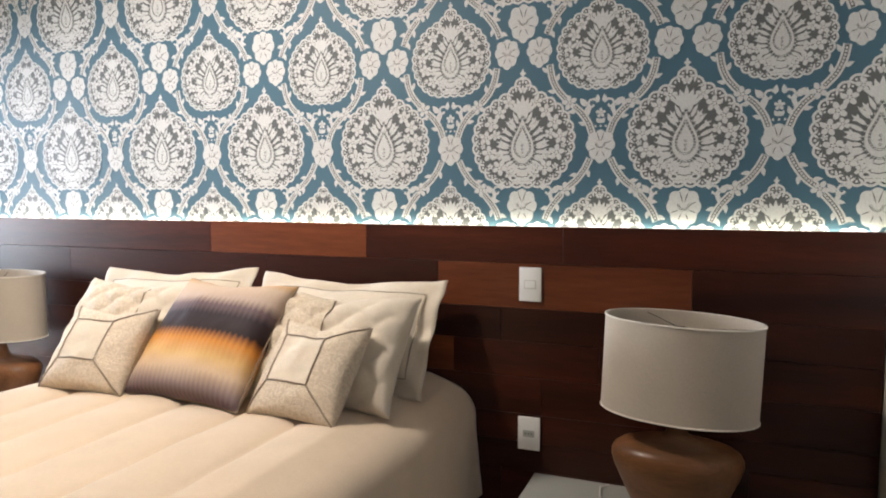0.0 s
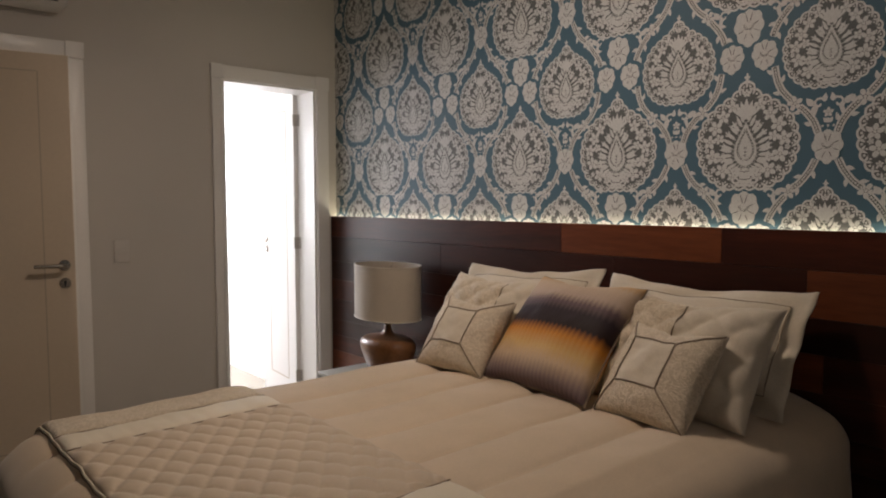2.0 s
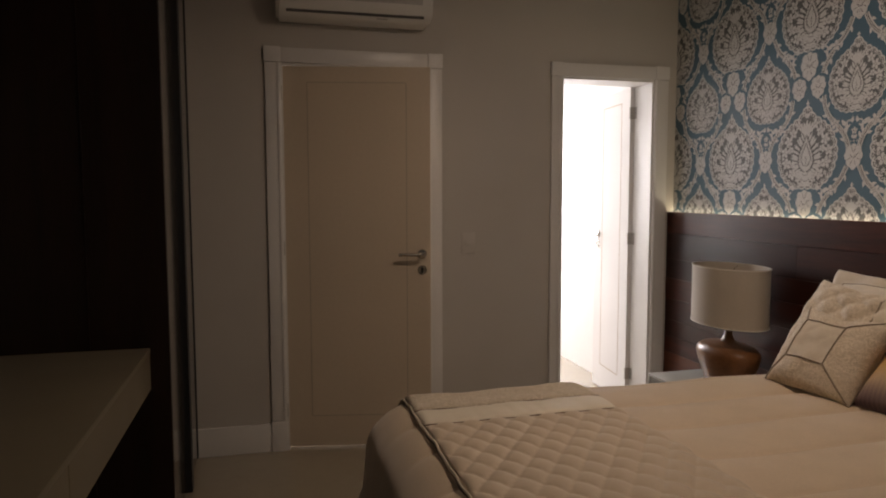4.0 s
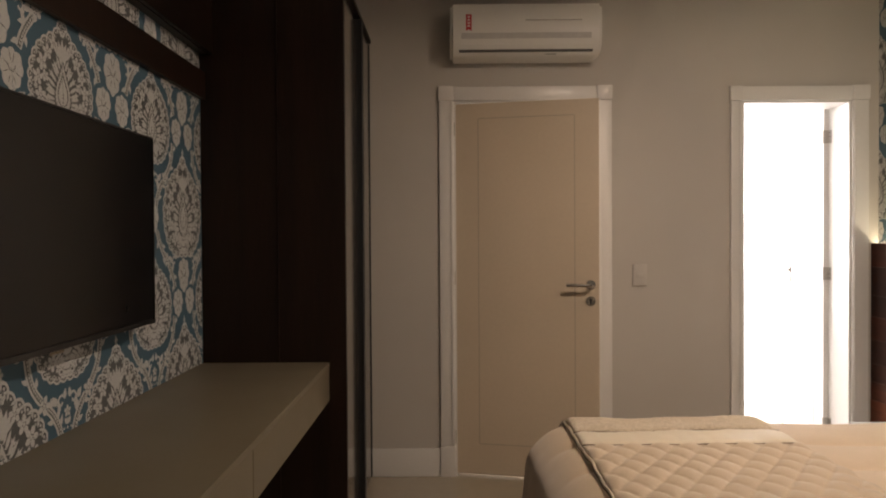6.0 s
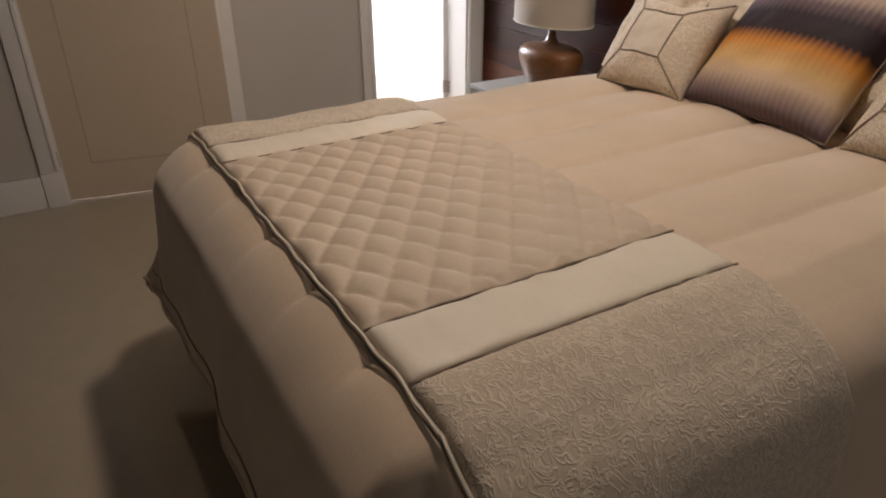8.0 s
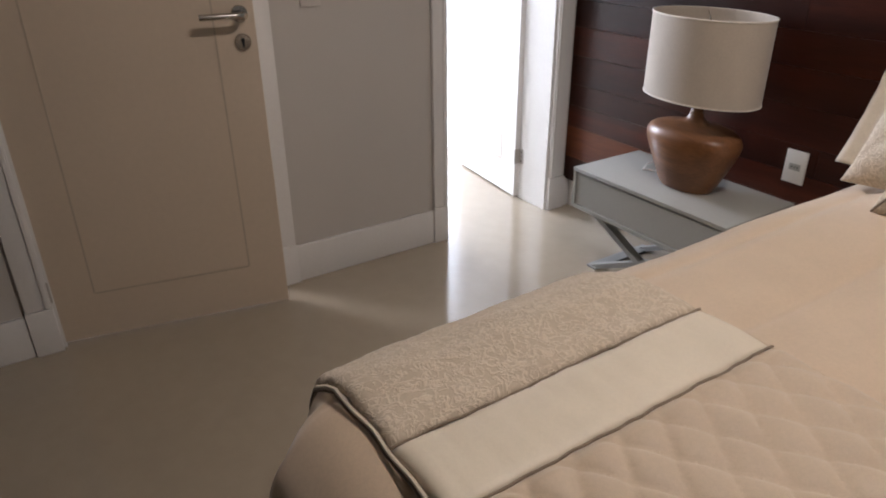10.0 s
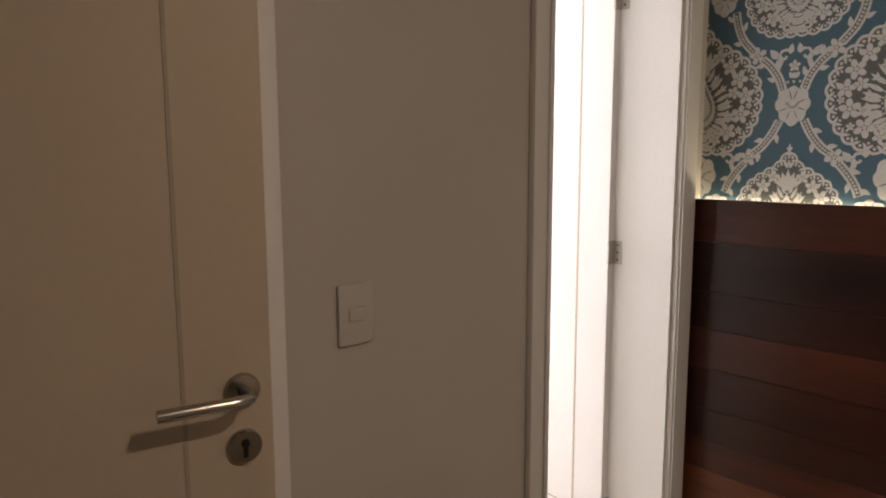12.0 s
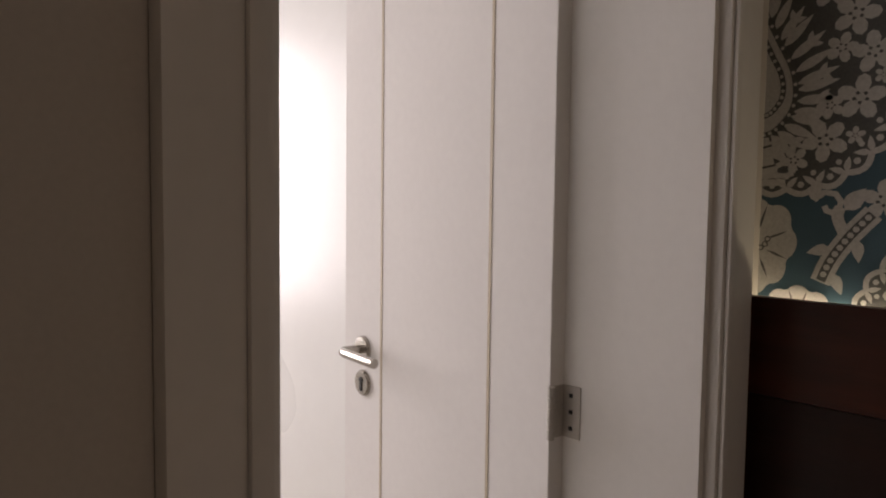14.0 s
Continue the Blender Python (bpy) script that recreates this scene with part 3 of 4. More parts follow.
def lever(parent, x, z, direction, key=0.088):
    """Lever handle with round rose and keyhole plate in front of y=0."""
    h = part("door_handle", lathe_y([(0.0265, 0), (0.0265, 0.006), (0.024, 0.009), (0.010, 0.010)], (x, 0, z)), STEEL, parent, "brushed steel lever handle", smooth=True)
    bm = bmesh.new()
    tube(bm, [(x, -0.008, z), (x, -0.046, z), (x + direction * 0.008, -0.053, z), (x + direction * 0.020, -0.055, z), (x + direction * 0.128, -0.055, z)], 0.0095, 12)
    part("lever", bm, STEEL, h, smooth=True)
    p = part("keyhole_plate", lathe_y([(0.0265, 0), (0.0265, 0.005), (0.024, 0.008)], (x, 0, z - key)), STEEL, parent, "round steel keyhole plate", smooth=True)
    bm = boxes((x - 0.0035, x + 0.0035, -0.0095, -0.0078, z - key - 0.016, z - key + 0.004))
    lathe_into(bm, [(0.0065, 0.0078), (0.0065, 0.0095)], (x, 0, z - key + 0.006))
    part("keyhole", bm, BLACK, p)


def lathe_into(bm, profile, at, sides=20):
    rings = [[bm.verts.new((at[0] + r * math.cos(2 * math.pi * j / sides), at[1] - d, at[2] + r * math.sin(2 * math.pi * j / sides))) for j in range(sides)] for r, d in profile]
    for A, B in zip(rings, rings[1:]):
        for j in range(sides):
            bm.faces.new((A[j], A[(j + 1) % sides], B[(j + 1) % sides], B[j]))
    bm.faces.new(rings[0][::-1])
    bm.faces.new(rings[-1])


def lathe_y(profile, at):
    bm = bmesh.new()
    lathe_into(bm, profile, at, 28)
    return bm


def hinge(parent, x, y, z, plate=1):
    """Butt hinge: knuckle and two screwed plates, upright at (x, y, z) in the leaf's frame."""
    bm = bmesh.new()
    for k in range(5):
        lathe(bm, [(0.0055, -0.038 + k * 0.0155), (0.0055, -0.0235 + k * 0.0155)], 10, at=(x, y, z))
    h = part("hinge", bm, HINGE, parent, "steel butt hinge", smooth=True)
    if plate:
        part("hinge_plate", boxes((x + 0.004, x + 0.030, y + 0.004, y + 0.006, z - 0.038, z + 0.038)), STEEL, h)
        for k in (-0.024, 0.0, 0.024):
            part("screw", boxes((x + 0.016, x + 0.022, y + 0.0025, y + 0.0041, z + k - 0.003, z + k + 0.003)), BLACK, h)


# closed main door: the leaf's frame has x along -> world y, front -> world +x
w1 = 0.787
door_main = structure("door_1", leaf_mesh(w1, 2.079, 0.036), LEAF, "cream door standing slightly ajar, with a routed rectangle", "door", smooth=True)
door_main.matrix_world = pose(0.004, D1[0] + 0.010, 0.018, 0, 0, 90 - 11.2)
part("routed_line", groove_frame((0.128, w1 - 0.130, 0.172, 1.995)), GROOVE_SHADE, door_main)
lever(door_main, w1 - 0.046, 1.070, -1)
for z in (0.205, 1.105, 1.940):
    hinge(door_main, -0.008, -0.002, z, 0)
part("strike_plate", boxes((-0.0005, 0.003, D1[1] - 0.002, D1[1] + 0.012, 1.085, 1.118)), BLACK, frame_main, "dark latch slot")

# bathroom door, swung open into the bathroom
w2 = 0.60
door_bath = structure("door_2", leaf_mesh(w2, 2.085, 0.035), WHITE_SATIN, "white door standing open into the bathroom", "door", smooth=True)
a2 = math.degrees(math.atan2(0.062, -0.57))
# its local x runs from the hinge into the bathroom; the visible face is turned to -y
door_bath.matrix_world = pose(-0.207, -0.196, 0.010, 0, 0, a2) @ Matrix.Diagonal((1, -1, 1, 1))
part("routed_line", groove_frame((0.135, 0.455, 0.172, 1.995)), GROOVE_SHADE, door_bath)
lever(door_bath, 0.520, 1.116, -1, 0.070)
for z in (0.22, 1.113, 1.92):
    hinge(door_bath, -0.004, -0.002, z, 0)
    part("hinge_leaf", boxes((-0.0014, 0.0006, 0.004, 0.031, z - 0.038, z + 0.038)), HINGE, door_bath, "steel hinge leaf with screws")
    hp = part("hinge_leaf", boxes((-0.2045, -0.1735, D2[1] - 0.0142, D2[1] - 0.0118, z + 0.010 - 0.038, z + 0.010 + 0.038)), HINGE, frame_bath, "steel hinge leaf with screws")
    for dz in (-0.024, 0.0, 0.024):
        part("screw", boxes((-0.192, -0.186, D2[1] - 0.0152, D2[1] - 0.0140, z + 0.010 + dz - 0.003, z + 0.010 + dz + 0.003)), BLACK, hp)


def skirting(name, b, out):
    """A board with a small step and rounded top, out: the axis it faces."""
    x0, x1, y0, y1 = b
    structure(name, boxes((x0, x1, y0, y1, 0, 0.158), bevel=0.004), WHITE, "white skirting board", "baseboard", smooth=True)


skirting("baseboard_1", (0.001, 0.016, D1[1] + 0.086, D2[0] - 0.072, ), "x")
skirting("baseboard_2", (0.001, 0.016, -2.86, D1[0] - 0.086), "x")
skirting("baseboard_3", (0.001, 0.016, D2[1] + 0.094, -0.0165), "x")
skirting("baseboard_4", (0.001, ROOM_X - 0.001, -0.0155, -0.001), "y")
skirting("baseboard_5", (ROOM_X - 0.016, ROOM_X - 0.001, TV_Y + 0.001, -0.047), "x")

# ---- headboard: varnished planks of mixed lengths on a backing ----
HB_TOP, HB_Y, HB_X1 = 1.303, -0.045, ROOM_X - 0.004
headboard = thing("headboard", "wall-wide headboard of dark reddish varnished planks", "headboard")
part("backing", boxes((0.003, HB_X1, -0.028, -0.0235, 0.16, 1.280)), DARKWOOD, headboard)
ROWS = (1.303, 1.171, 1.012, 0.893, 0.765, 0.632, 0.530, 0.427, 0.272, 0.150)
rng = random.Random(11)
JOINTS = ((1.92, 2.661, 3.42), (1.10, 2.20, 2.959, 3.842), (0.62, 1.7, 2.62, 3.20, 4.05), (0.95, 2.05, 3.02, 3.55), (1.45, 2.5, 3.35, 4.0))
PALE = {(0, 1), (1, 3)}
for r, (za, zb) in enumerate(zip(ROWS, ROWS[1:])):
    cuts = JOINTS[r] if r < len(JOINTS) else sorted(rng.uniform(0.4, 4.1) for _ in range(3))
    xs = [0.003, *cuts, HB_X1]
    for k, (xa, xb) in enumerate(zip(xs, xs[1:])):
        proud = rng.uniform(-0.0006, 0.0006)
        pl = part("plank", boxes((xa + 0.0004, xb - 0.0004, HB_Y + proud, -0.0285, zb + 0.0005, za - 0.0005), bevel=0.0006, seg=1),
                  HEAD_LIGHT if (r, k) in PALE or (r > 1 and rng.random() < 0.07) else HEAD, headboard)
led_strip = thing("led_strip", "warm white LED strip behind the headboard top", "light strip")
part("diffuser", boxes((0.02, ROOM_X - 0.02, -0.0230, -0.0095, 1.262, 1.272)), PLASTIC, led_strip)
part("holder", boxes((0.02, ROOM_X - 0.02, -0.0232, -0.001, 1.250, 1.261)), PLASTIC, led_strip)


# ---- bed ----
BED_X, HALF, BED_TOP, FOOT = 2.315, 0.664, 0.728, -2.038   # middle, half the flat top, height, where the foot rounds over
SEAM = 0.223


def drape(a, b, lift=0.0, hem=0.47):
    """A point of cloth over the bed: a across from the middle, b along y. Rounds over the edges and flares at the corners."""
    half = HALF - 0.033 * max(0.0, min(1.0, (FOOT + 0.14 - b) / 0.26))
    ex, ey = max(0.0, abs(a) - half), max(0.0, FOOT - b)
    sx = 1 if a >= 0 else -1
    ax, by = max(-half, min(half, a)), max(b, FOOT)
    m = max(ex, ey)
    z = BED_TOP + lift
    if m <= 0:
        return Vector((BED_X + a, b, z))
    d = math.hypot(ex, ey)
    nx, ny = ex / d * sx, -ey / d
    corner = min(ex, ey) / m
    corner = corner ** 0.6
    r = 0.135 * (1 - 0.62 * corner) + lift
    bend = min(m / r, math.pi / 2 * (0.84 - 0.16 * corner))
    out, drop = r * math.sin(bend), r * (1 - math.cos(bend))
    rest = max(0.0, m - r * bend)
    t = rest / hem
    along = (b if ex > ey else a)
    fold = 0.014 * math.sin(along * 9.0) + 0.008 * math.sin(along * 21.0 + 1.0)
    out += rest * (0.09 + 0.38 * corner) + fold * t
    drop += rest * (0.97 - 0.05 * corner)
    return Vector((BED_X + ax + nx * out, by + ny * out, z - drop))


def puff(a, pitch, k=0.026):
    return k * abs(math.sin(math.pi * a / pitch)) ** 0.34


def sheet(a0, a1, b0, b1, na, nb, place, thick=0.0):
    """A grid of cloth; with thick it gets an underside and edges."""
    bm = bmesh.new()
    top = [[bm.verts.new(place(a0 + (a1 - a0) * i / na, b0 + (b1 - b0) * j / nb)) for j in range(nb + 1)] for i in range(na + 1)]
    for i in range(na):
        for j in range(nb):
            bm.faces.new((top[i][j], top[i + 1][j], top[i + 1][j + 1], top[i][j + 1]))
    bm.normal_update()
    if thick:
        low = [[bm.verts.new(v.co - v.normal * thick) for v in row] for row in top]
        for i in range(na):
            for j in range(nb):
                bm.faces.new((low[i][j], low[i][j + 1], low[i + 1][j + 1], low[i + 1][j]))
        loop = [(i, 0) for i in range(na)] + [(na, j) for j in range(nb)] + [(i, nb) for i in range(na, 0, -1)] + [(0, j) for j in range(nb, 0, -1)]
        for (i, j), (k, l) in zip(loop, loop[1:] + loop[:1]):
            bm.faces.new((top[i][j], low[i][j], low[k][l], top[k][l]))
    return bm


bed = thing("bed", "double bed with a dark cloth base and mattress", "bed")
part("divan", boxes((BED_X - 0.77, BED_X + 0.77, -2.02, -0.06, 0.06, 0.36), bevel=0.02), DIVAN, bed, smooth=True)
part("mattress", boxes((BED_X - 0.77, BED_X + 0.77, -2.04, -0.06, 0.361, 0.640), bevel=0.05, seg=4), LINEN, bed, smooth=True)
for x in (BED_X - 0.66, BED_X + 0.66):
    for y in (-1.9, -0.2):
        bm = bmesh.new()
        lathe(bm, [(0.022, 0), (0.030, 0.0605)], 14, at=(x, y, 0))
        part("leg", bm, BLACK, bed, smooth=True)


def cover_fade(a, b):
    return max(0.0, min(1.0, (HALF + 0.05 - abs(a)) / 0.1)) * (1.0 if b > FOOT else max(0.0, 1 - (FOOT - b) / 0.1))


def cover_waves(a, b):
    return 0.006 * noise.noise((a * 3.0, b * 3.0, 0.0)) + 0.0025 * noise.noise((a * 11.0, b * 7.0, 4.0))


def cover_point(a, b):
    return drape(a, b, puff(a - 0.465 + SEAM * 10, SEAM) * cover_fade(a, b) + cover_waves(a, b))


def over_cover(a, b):
    """Height above the bed at which cloth lies on the coverlet's channels."""
    return 0.026 * cover_fade(a, b) + cover_waves(a, b) + 0.007


coverlet = thing("coverlet", "champagne satin coverlet with long stitched channels, spread over the bed", "bedspread")
part("cloth", sheet(-1.17, 1.17, FOOT - 0.500, -0.055, 260, 120, cover_point, 0.012), COVER, coverlet, smooth="all")


def edge_cord(points, r=0.004):
    bm = bmesh.new()
    tube(bm, points, r, 6)
    return bm


part("hem_cord", edge_cord([drape(-1.175 + 2.35 * k / 90, FOOT - 0.502, 0.0) for k in range(91)], 0.006), COVER, coverlet, smooth=True)

part("hem_seam", edge_cord([cover_point(-0.98 + 1.96 * k / 120, FOOT - 0.445) + Vector((0, -0.0015, 0)) for k in range(121)], 0.0022), PIPING, coverlet, "taupe stitched line above the hem", smooth=True)

# throw across the foot: quilted middle, plain bands edged with cord, lacy ends
throw = thing("bed_throw", "quilted beige throw with cream bands and lacy ends across the foot", "throw")
T0, T1 = FOOT - 0.006, -1.432
B_IN, B_OUT = 0.390, 0.528       # the plain bands, from the middle
SHIFT = 0.039


def throw_point(kind):
    def place(a, b):
        rim = max(0.0, min(1.0, (b - T0) / 0.030, (T1 - b) / 0.030))
        rim = math.sqrt(1 - (1 - rim) ** 2)
        if kind == "quilt":
            u, v = a / 0.108, b / 0.078
            seam_fade = max(0.0, min(1.0, (B_IN + SHIFT - a) / 0.02, (a + B_IN - SHIFT) / 0.02))
            pad = 0.003 + 0.014 * (abs(math.sin(math.pi * (u + v))) * abs(math.sin(math.pi * (u - v)))) ** 0.36 * seam_fade
        elif kind == "band":
            f = (abs(a - SHIFT) - B_IN) / (B_OUT - B_IN)
            pad = 0.003 + 0.009 * math.sqrt(max(0.0, 1 - (2 * f - 1) ** 4)) + 0.004 * noise.noise((a * 9, b * 14, 2.0)) + 0.0025 * noise.noise((a * 8, b * 45, 6.0))
        else:
            f = min(1.0, (abs(a - SHIFT) - B_OUT) / 0.03)
            pad = 0.003 + 0.010 * math.sqrt(max(0.0, 1 - (1 - f) ** 2)) + 0.004 * noise.noise((a * 9, b * 9, 2.0)) + 0.002 * noise.noise((a * 60, b * 60, 1.0))
        return drape(a, b, over_cover(a, b) + pad * rim)
    return place


def scallop(a):
    return 0.0015 * math.cos(2 * math.pi * a / 0.108) + 0.005 * noise.noise((a * 7, 3.0, 1.0))


part("quilted_panel", sheet(SHIFT - B_IN, SHIFT + B_IN, T0, T1, 150, 120, throw_point("quilt"), 0.006), QUILT, throw, "diamond quilted satin", smooth="all")
for s in (-1, 1):
    lo, hi = sorted((SHIFT + s * B_IN, SHIFT + s * B_OUT))
    part("plain_band", sheet(lo, hi, T0, T1, 18, 60, throw_point("band"), 0.006), COVER_PLAIN, throw, "smooth cream satin band", smooth="all")
    lo, hi = sorted((SHIFT + s * B_OUT, SHIFT + s * 1.02))
    part("lace_end", sheet(lo, hi, T0, T1, 60, 60, throw_point("lace"), 0.006), LACE, throw, "raised lacy jacquard", smooth="all")
    for e in (B_IN, B_OUT):
        line = []
        for k in range(81):
            a = SHIFT + s * e + 0.0035 * noise.noise((k * 0.27, s * e * 9, 0.0))
            b = T0 + (T1 - T0) * k / 80
            line.append(drape(a, b, over_cover(a, b) + 0.0045))
        part("cord", edge_cord(line, 0.0024), PIPING, throw, "twisted taupe cord", smooth=True)
for b, r, m in ((T0, 0.0030, COVER_PLAIN), (T1, 0.003, QUILT)):
    line = []
    for k in range(161):
        a = -0.99 + SHIFT + 1.98 * k / 160
        bb = b - 0.004 + (scallop(a) if b == T0 else 0.0)
        line.append(drape(a, bb, over_cover(a, bb) + 0.002))
    part("edge_piping", edge_cord(line, r), m, throw, smooth=True)
    if b == T0:
        # thin taupe cord gives the dark of the gap under the piping
        part("edge_shade_line", edge_cord([p + Vector((0, -0.003, -0.0062)) for p in line], 0.0017), PIPING, throw, "taupe line for the shaded gap under the cream piping", smooth=True)


# ---- pillows ----
def pillow_point(u, v, w, h, t, side, flange=0.0, seed=0, quilt=0.0):
    """u, v in -1..1; side -1 is the front. The base stands on z=0."""
    fu, fv = 1 - flange / (w / 2), 1 - flange / (h / 2)
    cu, cv = min(1.0, abs(u) / fu), min(1.0, abs(v) / fv)
    bulge = ((1 - cu ** 2.6) * (1 - cv ** 2.6)) ** 0.48
    pinch_x = 1 - 0.055 * (1 - v * v) * abs(u) ** 3 * (0.6 if flange else 1.0)
    pinch_z = 1 - 0.055 * (1 - u * u) * abs(v) ** 3 * (0.6 if flange else 1.0)
    y = side * (t / 2 * bulge + 0.003)
    wr = noise.noise((u * 2.2 + seed, v * 2.2, seed * 1.7)) * 0.010 + noise.noise((u * 6 + seed, v * 6, 3.0)) * 0.0035
    y += side * wr * bulge
    if quilt and side < 0:
        p, q = u * w / 0.24, v * h / 0.24
        y -= quilt * (abs(math.sin(math.pi * (p + q))) * abs(math.sin(math.pi * (p - q)))) ** 0.5 * bulge
    if flange:
        y += 0.022 * noise.noise((u * 3 + seed, v * 3, 8.0)) * max(cu, cv) ** 6
    sag = (-0.030 * (1 - abs(u)) + 0.010 * noise.noise((u * 2.5 + seed, 1.0, 5.0))) * max(0.0, v) ** 2
    return Vector((u * w / 2 * pinch_x, y, h / 2 + v * h / 2 * pinch_z + sag))


def pillow_bm(w, h, t, keep=None, n=44, sides=(-1, 1), **k):
    bm = bmesh.new()
    grids = {}
    for side in sides:
        grids[side] = [[bm.verts.new(pillow_point(-1 + 2 * i / n, -1 + 2 * j / n, w, h, t, side, **k)) for j in range(n + 1)] for i in range(n + 1)]
        for i in range(n):
            for j in range(n):
                if keep is None or keep(-1 + 2 * (i + 0.5) / n, -1 + 2 * (j + 0.5) / n, side):
                    g = grids[side]
                    bm.faces.new((g[i][j], g[i + 1][j], g[i + 1][j + 1], g[i][j + 1]))
    if len(sides) == 2:
        loop = [(i, 0) for i in range(n)] + [(n, j) for j in range(n)] + [(i, n) for i in range(n, 0, -1)] + [(0, j) for j in range(n, 0, -1)]
        for (i, j), (p, q) in zip(loop, loop[1:] + loop[:1]):
            bm.faces.new((grids[-1][i][j], grids[1][i][j], grids[1][p][q], grids[-1][p][q]))
    loose = [v for v in bm.verts if not v.link_faces]
    bmesh.ops.delete(bm, geom=loose, context="VERTS")
    return bm


def seam(points, w, h, t, r=0.0035, **k):
    """A cord that lies on the front through (u, v) corners."""
    out = []
    for (u0, v0), (u1, v1) in zip(points, points[1:]):
        for s in range(10):
            f = s / 10
            p = pillow_point(u0 + (u1 - u0) * f, v0 + (v1 - v0) * f, w, h, t, -1, **k)
            out.append(p + Vector((0, -0.0015, 0)))
    out.append(pillow_point(*points[-1], w, h, t, -1, **k) + Vector((0, -0.0015, 0)))
    return edge_cord(out, r)


def rim_cord(w, h, t, r, **k):
    loop = [(-1 + 2 * i / 30, -1) for i in range(30)] + [(1, -1 + 2 * i / 30) for i in range(30)] + [(1 - 2 * i / 30, 1) for i in range(30)] + [(-1, 1 - 2 * i / 30) for i in range(30)]
    bm = bmesh.new()
    tube(bm, [(pillow_point(u, v, w, h, t, -1, **k) + pillow_point(u, v, w, h, t, 1, **k)) / 2 for u, v in loop], r, 6, closed=True)
    return bm


def sham(x, y, yaw, seed, lean):
    """Large back pillow with a flat flange and a taupe line inside it."""
    w, h, t = 0.768, 0.440, 0.15
    k = dict(flange=0.055, seed=seed)
    p = thing("pillow", "large ivory pillow with a flat border, leaning on the headboard", "pillow", "back pillows", pose(x, y, 0.742, -33, 0, yaw) @ pose(0, 0, 0, 0, lean, 0))
    part("cover", pillow_bm(w, h, t, **k), LINEN, p, smooth="all")
    a, b = 1 - 0.062 / (w / 2), 1 - 0.062 / (h / 2)
    part("border_line", seam([(-a, -b), (a, -b), (a, b), (-a, b), (-a, -b)], w, h, t, 0.0024, **k), SEAM_TAUPE, p, "fine taupe stitched line", smooth=True)


def quilted_pillow(x, y, yaw, seed):
    w, h, t = 0.56, 0.405, 0.15
    k = dict(seed=seed, quilt=0.024)
    p = thing("pillow", "ivory quilted pillow with a lacy side, standing before the back pillows", "pillow", "quilted pillows", pose(x, y, 0.745, -35, 0, yaw))
    side = -0.04 if seed % 2 else -0.30
    part("cover", pillow_bm(w, h, t, lambda u, v, s: s > 0 or u > -side, n=50, **k), LINEN, p, "diamond quilted ivory cloth", smooth="all")
    part("lace_panel", pillow_bm(w, h, t, lambda u, v, s: u <= -side, n=50, sides=(-1,), **k), LACE, p, "lacy jacquard panel", smooth="all")
    part("seam_cord", seam([(-side, -0.97), (-side, 0.97)], w, h, t, 0.003, **k), PIPING, p, smooth=True)


def patch_cushion(x, y, z, yaw, lean, seed, w=0.335, h=0.335):
    """Small lacy cushion with a plain centre framed in cord."""
    t = 0.13
    k = dict(seed=seed)
    p = thing("cushion", "small lacy cushion with a plain square framed in cord", "cushion", "small cushions", pose(x, y, z, lean, 0, yaw))
    u0, u1, v0, v1 = -0.60, 0.34, -0.42, 0.54
    inside = lambda u, v: u0 < u < u1 and v0 < v < v1
    part("cover", pillow_bm(w, h, t, lambda u, v, s: s > 0 or not inside(u, v), n=40, **k), LACE, p, smooth="all")
    part("centre_panel", pillow_bm(w, h, t, lambda u, v, s: inside(u, v), n=40, sides=(-1,), **k), LINEN, p, "plain ivory satin square", smooth="all")
    part("frame_cord", seam([(u0, v0), (u1, v0), (u1, v1), (u0, v1), (u0, v0)], w, h, t, 0.0030, **k), PIPING, p, smooth=True)
    for a, b, c, d in ((u0, v0, -1, -1), (u1, v0, 1, -1), (u1, v1, 1, 1), (u0, v1, -1, 1)):
        part("corner_cord", seam([(a, b), (c * 0.98, d * 0.98)], w, h, t, 0.0030, **k), PIPING, p, smooth=True)


